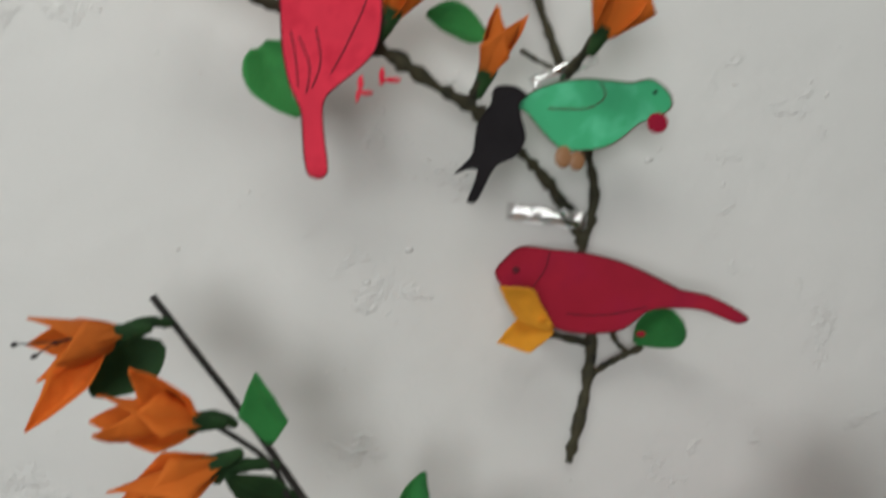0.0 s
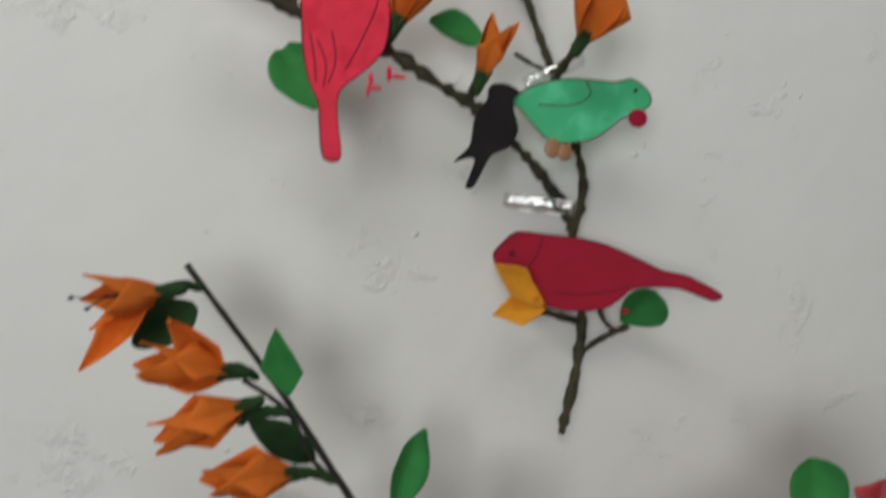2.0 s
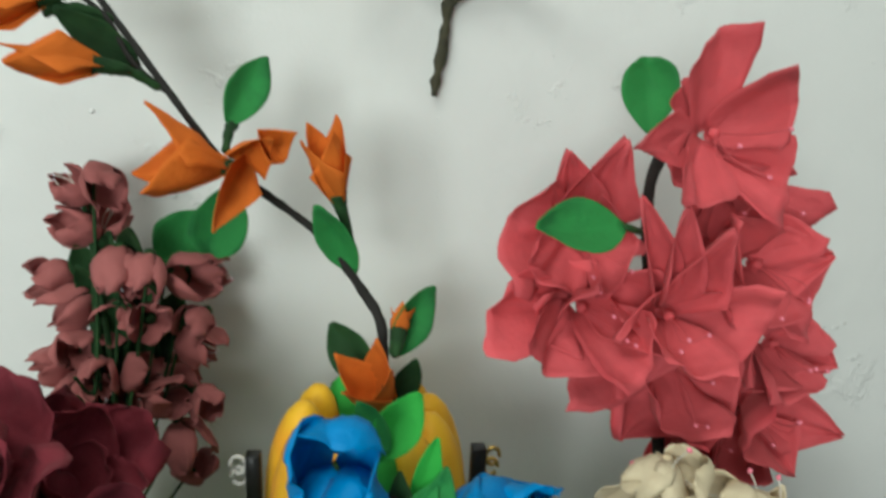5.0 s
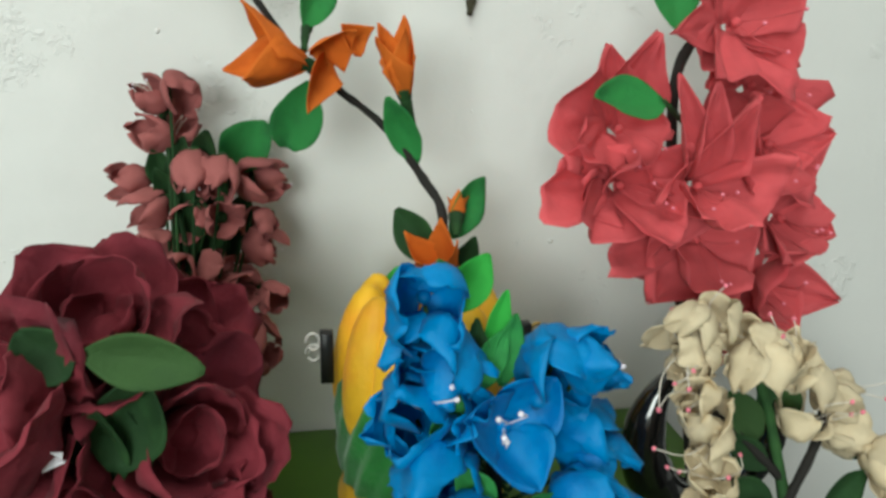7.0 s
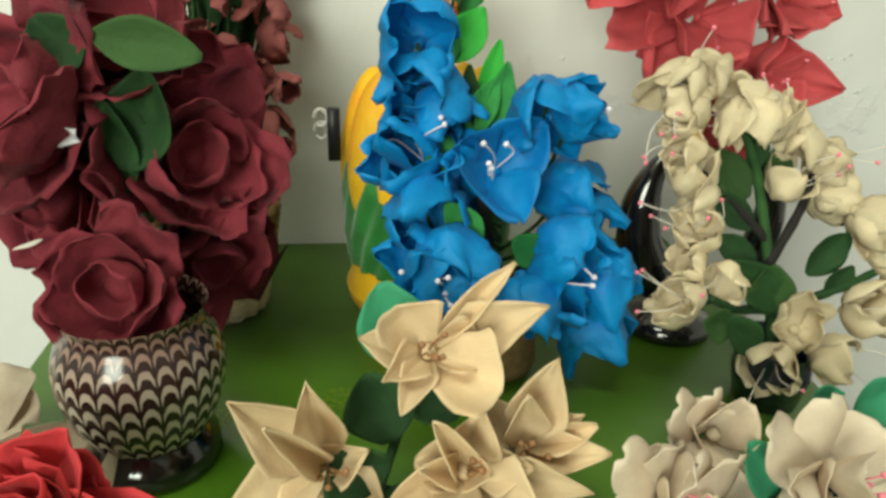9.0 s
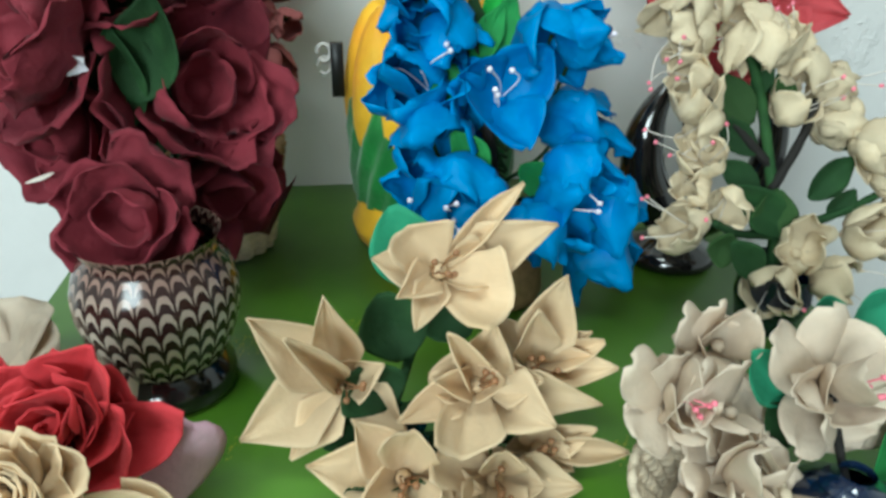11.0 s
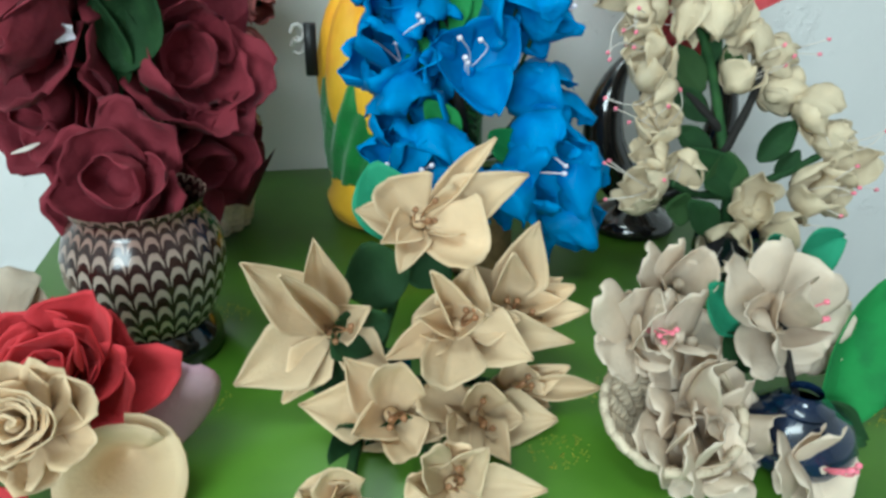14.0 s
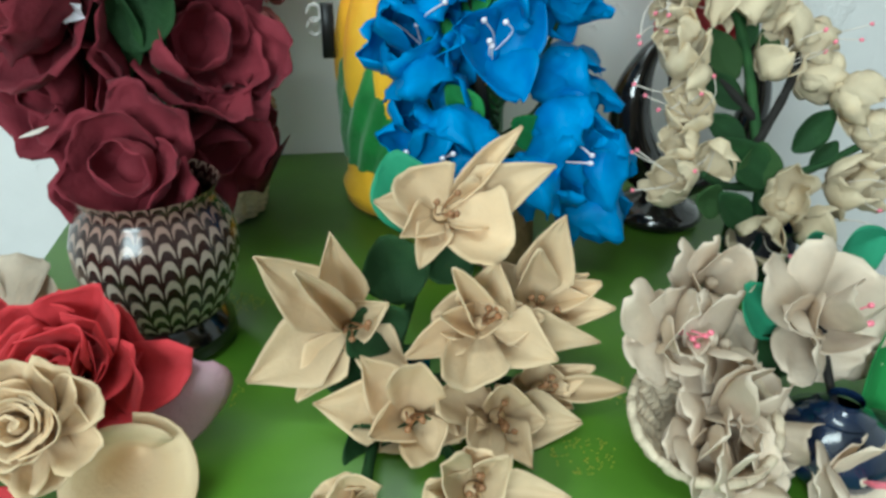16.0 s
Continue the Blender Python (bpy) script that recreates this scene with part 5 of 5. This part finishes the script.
# ---- cream blossom sprays ----
def cream_blossoms():
    base = V(0.487, 0.275, 0.7505)
    v = thing("dark_stem_pot", base, "small dark pot holding the cream blossom sprays", "pot")
    part("body", lathe([(0.001, 0.0), (0.026, 0.0), (0.032, 0.03), (0.030, 0.05), (0.034, 0.056)], 28), BLUEGLASS, v)
    s = thing("cream_blossom_spray", base + V(0, 0, 0.04), "arching sprays of pale cream cloth blossoms with pink-tipped stamens", "flower spray")
    o = s.location

    def rod(pts, radii, seed):
        part("branch", tube([V(p) - o for p in pts], radii, 7, 0.25, seed), DKGREEN if seed % 2 else STEM, s)

    rod([base + V(0, 0, 0.02), (0.487, 0.290, 0.829), (0.480, 0.310, 0.882), (0.469, 0.330, 0.939), (0.453, 0.340, 0.977)], [0.006, 0.005, 0.0035], 1)
    rod([(0.480, 0.300, 0.864), (0.504, 0.310, 0.912), (0.521, 0.330, 0.943)], [0.004, 0.003], 2)
    rod([(0.485, 0.290, 0.829), (0.523, 0.280, 0.847), (0.563, 0.280, 0.866)], [0.004, 0.003], 3)
    rod([(0.480, 0.310, 0.882), (0.445, 0.320, 0.917), (0.423, 0.330, 0.935)], [0.004, 0.003], 4)
    rod([(0.482, 0.290, 0.829), (0.447, 0.280, 0.835), (0.417, 0.270, 0.851)], [0.004, 0.003], 5)
    core = bead_core("flower", BLOSSOM, 0.005)
    pets = [gore_mesh("petal", BLOSSOM, 0.0165, 70, 150, 1.05, 0.20, 0.14, 90 + k, 9, 10, 0.0008, 0.13) for k in range(4)]
    rnd = random.Random(29)
    spots = [(0.407, 0.335, 0.982), (0.455, 0.330, 0.982), (0.475, 0.330, 0.977), (0.404, 0.330, 0.953), (0.413, 0.325, 0.932), (0.418, 0.320, 0.918), (0.417, 0.310, 0.892), (0.411, 0.300, 0.867),
             (0.399, 0.285, 0.841), (0.434, 0.285, 0.858), (0.506, 0.330, 0.958), (0.529, 0.330, 0.945), (0.495, 0.320, 0.930), (0.536, 0.320, 0.914), (0.554, 0.290, 0.905), (0.571, 0.280, 0.879),
             (0.584, 0.275, 0.861), (0.553, 0.270, 0.835), (0.572, 0.270, 0.831), (0.491, 0.260, 0.829), (0.518, 0.250, 0.804), (0.469, 0.250, 0.802), (0.403, 0.345, 1.007), (0.420, 0.345, 1.009), (0.454, 0.340, 0.989),
             (0.472, 0.335, 0.983), (0.395, 0.340, 0.990)]
    for i, p in enumerate(spots):
        d = (V(p) - V(o.x, o.y + 0.02, V(p).z - 0.03)).normalized() + V(0, -0.9, 0.15)
        n = rnd.choice((3, 4))
        d = d * 0.7 + V(rnd.uniform(-0.6, 0.6), 0.1, rnd.uniform(-1.0, 0.5))
        head = puff_flower(s, V(p) - d.normalized() * 0.015, d, pets, core, n, rnd, rnd.uniform(0.9, 1.15), tilt=18)
        if i % 3 != 1:
            stamens(s, head, 2 if i % 2 else 3, 0.052, 0.030, THREAD, PINKDOT, 0.0019, i, 0.0005)
    for k, (a, b, w) in enumerate((((0.462, 0.320, 0.916), (0.430, 0.330, 0.955), 0.03), ((0.466, 0.310, 0.893), (0.428, 0.320, 0.922), 0.026), ((0.469, 0.300, 0.864), (0.432, 0.310, 0.887), 0.026),
                                   ((0.474, 0.285, 0.826), (0.479, 0.290, 0.870), 0.045), ((0.496, 0.285, 0.830), (0.439, 0.290, 0.874), 0.035), ((0.509, 0.290, 0.860), (0.545, 0.300, 0.892), 0.03),
                                   ((0.497, 0.330, 0.923), (0.486, 0.340, 0.952), 0.024), ((0.467, 0.330, 0.934), (0.471, 0.340, 0.972), 0.022), ((0.523, 0.280, 0.847), (0.539, 0.280, 0.872), 0.022), ((0.443, 0.270, 0.823), (0.415, 0.270, 0.830), 0.03),
                                   ((0.542, 0.310, 0.895), (0.556, 0.310, 0.920), 0.02), ((0.463, 0.260, 0.804), (0.436, 0.270, 0.834), 0.03))):
        leaf_part(s, a, b, w, DKGREEN if k % 3 else OLIVE, seed=k)


cream_blossoms()


# ---- ivory blossom balls with the wicker bowl and navy vase ----
def ivory_blossoms():
    bowl_at = V(0.326, 0.072, 0.7600)
    b = thing("wicker_bowl", bowl_at, "shallow round pale wicker bowl on the green cloth", "basket")
    b.rotation_euler, b.scale = (radians(22), radians(-6), 0), (0.92, 0.92, 0.92)
    for k in range(7):
        r, z = 0.024 + 0.0032 * k, 0.004 + 0.0042 * k
        part("weave_ring", tube([V((r + 0.0014 * (-1) ** i) * math.cos(i * 2 * math.pi / 36), (r + 0.0014 * (-1) ** i) * math.sin(i * 2 * math.pi / 36), z) for i in range(37)], [0.0026], 6), WICKER, b)
    part("rim", tube([V(0.045 * math.cos(i * 2 * math.pi / 40), 0.045 * math.sin(i * 2 * math.pi / 40), 0.034 + 0.001 * (-1) ** i) for i in range(41)], [0.0032], 7, 0.3, 2), WICKER, b, "braided pale rim")
    part("bottom", lathe([(0.001, 0.002), (0.022, 0.002), (0.024, 0.006)], 28), WICKER, b)
    nv = V(0.404, 0.050, 0.7505)
    v = thing("navy_glass_vase", nv, "dark navy glass vase holding ivory blossoms", "vase")
    part("body", lathe([(0.001, 0.0), (0.026, 0.0), (0.033, 0.008), (0.036, 0.018), (0.031, 0.029), (0.016, 0.039)], 40), BLUEGLASS, v)
    part("neck", lathe([(0.018, 0.040), (0.009, 0.045), (0.0098, 0.050)], 32, False), BLUEGLASS, v)
    s = thing("ivory_blossom_bunch", nv + V(0, 0, 0.05), "bunch of ivory cloth blossom balls with pink stamens", "flower bunch")
    o = s.location
    core = bead_core("flower", IVORY, 0.004)
    count = itertools.count(1)

    def ivory(s, at, petals):
        k = next(count)
        head = open_flower(s, at, petals, IVORY, core, 100 + k, thick=0.0009, wave=0.05, back=0.014, fill=6, creases=0.03, pleat=0.04)
        if k in (1, 2, 7):
            stamens(s, head, 4, 0.024, 0.008, PINKDOT, PINKDOT, 0.0020, k, 0.0006)
            for st in head.children[-4:]:
                st.matrix_basis = facing((0, 0, 0), (0.1, -0.8, 0.5))
        if k in (1, 7):
            q = V(at) - o
            part("flower_stalk", tube([q, q * 0.55 + V(0, 0.015, 0.0), V(0, 0, -0.02)], [0.0028], 6, 0.3, k), STEM, s)

    ivory(s, (0.408, 0.085, 0.834), (("u", -0.053, -0.005, 0.039, 0.038), ("u", -0.013, 0.010, 0.047, 0.040), ("u", 0.020, 0.000, 0.030, 0.050), ("u", -0.041, -0.030, -0.018, 0.036), ("o", -0.064, -0.020, 0.011, 0.025), ("u", 0.008, -0.015, -0.037, 0.044), ("u", 0.049, 0.000, -0.039, 0.044), ("u", 0.047, 0.000, -0.004, 0.042), ("u", -0.034, -0.030, 0.007, 0.046), ("o", -0.042, -0.030, 0.037, 0.026)))
    ivory(s, (0.312, 0.090, 0.827), (("u", -0.035, -0.010, 0.036, 0.034), ("u", -0.031, 0.000, 0.001, 0.028), ("u", -0.028, -0.020, -0.011, 0.035), ("u", -0.007, -0.030, 0.032, 0.038), ("u", 0.011, -0.020, -0.013, 0.025), ("o", -0.015, -0.030, -0.003, 0.026), ("u", -0.007, 0.000, 0.028, 0.035)))
    ivory(s, (0.348, 0.120, 0.841), (("u", -0.030, -0.010, 0.030, 0.030), ("u", -0.011, -0.010, 0.034, 0.028), ("o", 0.015, 0.000, 0.031, 0.030), ("u", -0.005, -0.030, 0.001, 0.036), ("u", -0.021, -0.010, -0.004, 0.034)))
    ivory(s, (0.343, 0.085, 0.819), (("u", -0.028, -0.010, 0.037, 0.036), ("u", -0.009, -0.010, 0.039, 0.034), ("u", -0.005, -0.030, 0.013, 0.036), ("u", -0.031, -0.030, 0.013, 0.030)))
    ivory(s, (0.347, 0.070, 0.784), (("o", -0.043, -0.030, 0.058, 0.029), ("u", -0.012, -0.025, 0.050, 0.033), ("u", 0.022, -0.010, 0.018, 0.034), ("u", -0.003, -0.030, 0.011, 0.042), ("u", -0.038, -0.020, 0.013, 0.039), ("u", -0.035, 0.000, 0.021, 0.032)))
    ivory(s, (0.331, 0.051, 0.768), (("u", -0.039, -0.010, 0.021, 0.032), ("u", -0.016, -0.030, 0.044, 0.034), ("u", -0.035, -0.030, 0.017, 0.035), ("o", -0.016, -0.030, 0.004, 0.032), ("u", 0.020, -0.020, 0.020, 0.042), ("u", 0.008, -0.030, 0.003, 0.036)))
    ivory(s, (0.399, 0.018, 0.769), (("u", -0.041, -0.015, 0.023, 0.039), ("u", -0.010, 0.000, 0.027, 0.030), ("u", -0.005, -0.010, 0.033, 0.034), ("u", -0.032, -0.030, 0.016, 0.035), ("u", 0.017, -0.010, -0.005, 0.038)))
    ivory(s, (0.365, 0.055, 0.777), (("u", -0.006, -0.010, 0.035, 0.031), ("u", -0.031, -0.030, 0.015, 0.031), ("u", -0.002, -0.020, 0.002, 0.033), ("u", -0.035, -0.020, 0.031, 0.030), ("o", -0.006, -0.020, 0.023, 0.026)))
    ivory(s, (0.338, 0.028, 0.770), (("u", -0.027, -0.020, 0.010, 0.029), ("u", 0.001, -0.020, 0.004, 0.029), ("u", -0.015, -0.020, 0.040, 0.028), ("u", -0.035, -0.020, 0.035, 0.028)))
    for k, (a, b2, w, mt) in enumerate((((0.443, 0.060, 0.752), (0.487, 0.100, 0.847), 0.07, GREEN), ((0.381, 0.090, 0.818), (0.356, 0.100, 0.853), 0.034, MINT), ((0.435, 0.120, 0.852), (0.470, 0.130, 0.862), 0.034, MINT), ((0.397, 0.110, 0.856), (0.423, 0.120, 0.866), 0.03, MINT),
                                       ((0.387, 0.080, 0.797), (0.368, 0.090, 0.819), 0.03, DKGREEN), ((0.416, 0.060, 0.775), (0.457, 0.050, 0.753), 0.034, DKGREEN))):
        leaf_part(s, a, b2, w, mt, seed=50 + k, face=(0.1, -1, 0.3))


ivory_blossoms()


# ---- the low rose bouquet ----
def wrapped_rose(parent, at, d, mat, r, seed, turns=3):
    """A rose wound from one strip of cloth: a spiral wall that opens outwards, with broad outer petals."""
    rnd = random.Random(seed)
    head = part("flower", bead_core("flower", mat, r * 0.2), None, parent, "", facing(V(at) - parent.location, d, rnd.uniform(0, 360)))
    bm = bmesh.new()
    n = 9 * turns
    prev = None
    for i in range(n + 1):
        f = i / n
        a = f * turns * 2 * math.pi
        rad = r * (0.06 + 0.62 * f)
        corner = 1 + 0.10 * math.cos(3 * a + seed) + rnd.uniform(-0.04, 0.04)
        top = r * (0.42 - 0.16 * f + 0.05 * math.sin(2.3 * a + seed))
        lean = r * 0.18 * f
        col = [bm.verts.new((math.cos(a) * (rad * corner + lean * k * k * 1.6), math.sin(a) * (rad * corner + lean * k * k * 1.6), -0.25 * r + (top + 0.25 * r) * k)) for k in (0, 0.4, 0.75, 1.0)]
        if prev:
            for k in range(3):
                bm.faces.new((prev[k], col[k], col[k + 1], prev[k + 1]))
        prev = col
    bm.normal_update()
    bmesh.ops.solidify(bm, geom=bm.faces[:], thickness=0.0014)
    part("wound_strip", bm, mat, head, smooth=False)
    pm = petal_mesh("petal", mat, r * 1.02, r * 1.25, "round", cup=0.25, curl=-0.12, wave=0.08, base=0.4, seed=seed, nu=10, thick=0.0014)
    for k in range(5):
        m = Matrix.Rotation(radians(72 * k + rnd.uniform(-8, 8)), 4, "Z") @ Matrix.Translation((0, 0.05 * r, -0.12 * r)) @ Matrix.Rotation(radians(90 - rnd.uniform(62, 78)), 4, "X")
        part("petal", pm, None, head, "", m)
    return head


def rosette(parent, at, petals, mat, seed, r):
    """A rose with a wound heart inside loose squared petals."""
    head = open_flower(parent, at, petals, mat, bead_core("flower", mat, r * 0.4), seed, thick=0.0014, wave=0.05, back=0.010, fill=3, creases=0.04, pleat=0.12)
    inner = [(look_of, x * 0.62 + 0.006 * math.sin(k * 2.4), y * 0.62 - 0.012, z * 0.62 + 0.008, w * 0.8) for k, (look_of, x, y, z, w) in enumerate(petals)]
    for k, (look_of, x, y, z, w) in enumerate(inner):
        tip = V(x, y, z)
        me = petal_mesh("petal", mat, tip.length, w, "blunt", 0.7, 0.20, 0.2, 0.05, 8, 9, 0.0014, 0.45, seed * 31 + k, 0.05)
        part("petal", me, None, head, "", along((0, 0, 0), tip, V(0, -0.75, 0.65) - tip.normalized() * 0.5))
    heart = wrapped_rose(parent, V(at) + V(0, -0.014, 0.012), (0.0, -0.75, 0.65), mat, r, seed, 3)
    for ob in [c for c in heart.children if c.name.startswith("petal")]:
        bpy.data.objects.remove(ob)
    return head


def trumpet(parent, mouth, d, r, depth, mat, seed):
    """A rolled cloth trumpet with an overlapping edge and a soft rim, opening at mouth."""
    bm = bmesh.new()
    grid = []
    for j in range(9):
        t = j / 8
        rr = r * (0.01 + 0.71 * t ** 0.8 + 0.28 * t ** 5)
        grid.append([bm.verts.new((rr * (1 + 0.12 * i / 30 + 0.06 * t * math.sin(2 * a + seed)) * math.cos(a), rr * (1 + 0.12 * i / 30) * math.sin(a), depth * (t - 1) + 0.10 * r * t * math.sin(a * 1.5 + seed)))
                     for i, a in ((i, i * 2 * math.pi / 27) for i in range(31))])
    for a, b in zip(grid, grid[1:]):
        for i in range(30):
            bm.faces.new((a[i], a[i + 1], b[i + 1], b[i]))
    bm.normal_update()
    bmesh.ops.solidify(bm, geom=bm.faces[:], thickness=0.0014)
    return part("flower", bm, mat, parent, "", facing(V(mouth) - parent.location, d, 40 * seed))


def rose_bouquet():
    s = thing("rose_bouquet", (-0.061, 0.192, 0.750), "low round bouquet of scarlet and cream cloth roses", "bouquet")
    o = s.location
    part("wrapping", lathe([(0.001, 0.0), (0.030, 0.0), (0.040, 0.015), (0.044, 0.03), (0.040, 0.04)], 32), IVORY, s, "pale cloth wrapping")
    rosette(s, (-0.029, 0.115, 0.818), (("q", 0.020, 0.000, 0.049, 0.050), ("q", 0.058, -0.020, -0.006, 0.050), ("q", -0.022, 0.000, 0.041, 0.045), ("q", 0.036, 0.000, 0.016, 0.044), ("q", 0.032, -0.040, -0.007, 0.051), ("q", -0.037, -0.020, 0.019, 0.052), ("q", 0.007, -0.050, 0.007, 0.048)), RED, 3, 0.030)
    rosette(s, (-0.028, 0.055, 0.829), (("q", 0.031, 0.000, 0.018, 0.030), ("q", 0.032, -0.020, 0.002, 0.030), ("q", 0.011, -0.020, -0.020, 0.031), ("q", -0.004, 0.005, 0.034, 0.031), ("q", 0.017, 0.005, 0.027, 0.029), ("q", -0.022, -0.010, -0.004, 0.033), ("q", -0.020, 0.000, 0.024, 0.032), ("q", -0.008, -0.020, -0.019, 0.031)), CREAM, 5, 0.021)
    wrapped_rose(s, (-0.118, 0.150, 0.806), (-0.4, -0.6, 0.7), RED, 0.055, 8, 4)
    wrapped_rose(s, (-0.071, 0.040, 0.744), (0.0, -0.8, 0.5), RED, 0.05, 9, 3)
    trumpet(s, (0.004, 0.060, 0.782), (0.1, -0.95, 0.3), 0.033, 0.045, CREAM, 1)
    leaf_part(s, (0.014, 0.104, 0.758), (0.037, 0.118, 0.818), 0.050, LILAC, (0.25, -0.9, 0.6), "round", 41, -0.7, 0.0, "petal")
    ivy = petal_mesh("petal", IVORY, 0.07, 0.09, "round", cup=0.5, curl=-0.1, base=0.4, wave=0.08, seed=10, nu=10, thick=0.0012)
    flower_part(s, (-0.128, 0.250, 0.764), (-0.1, -0.3, 1), [(ivy, 60, 0, 0, 0.8), (ivy, 65, 90, 0, 0.75), (ivy, 65, 180, 0, 0.8), (ivy, 60, 270, 0, 0.75)], bead_core("flower", IVORY, 0.006))


rose_bouquet()
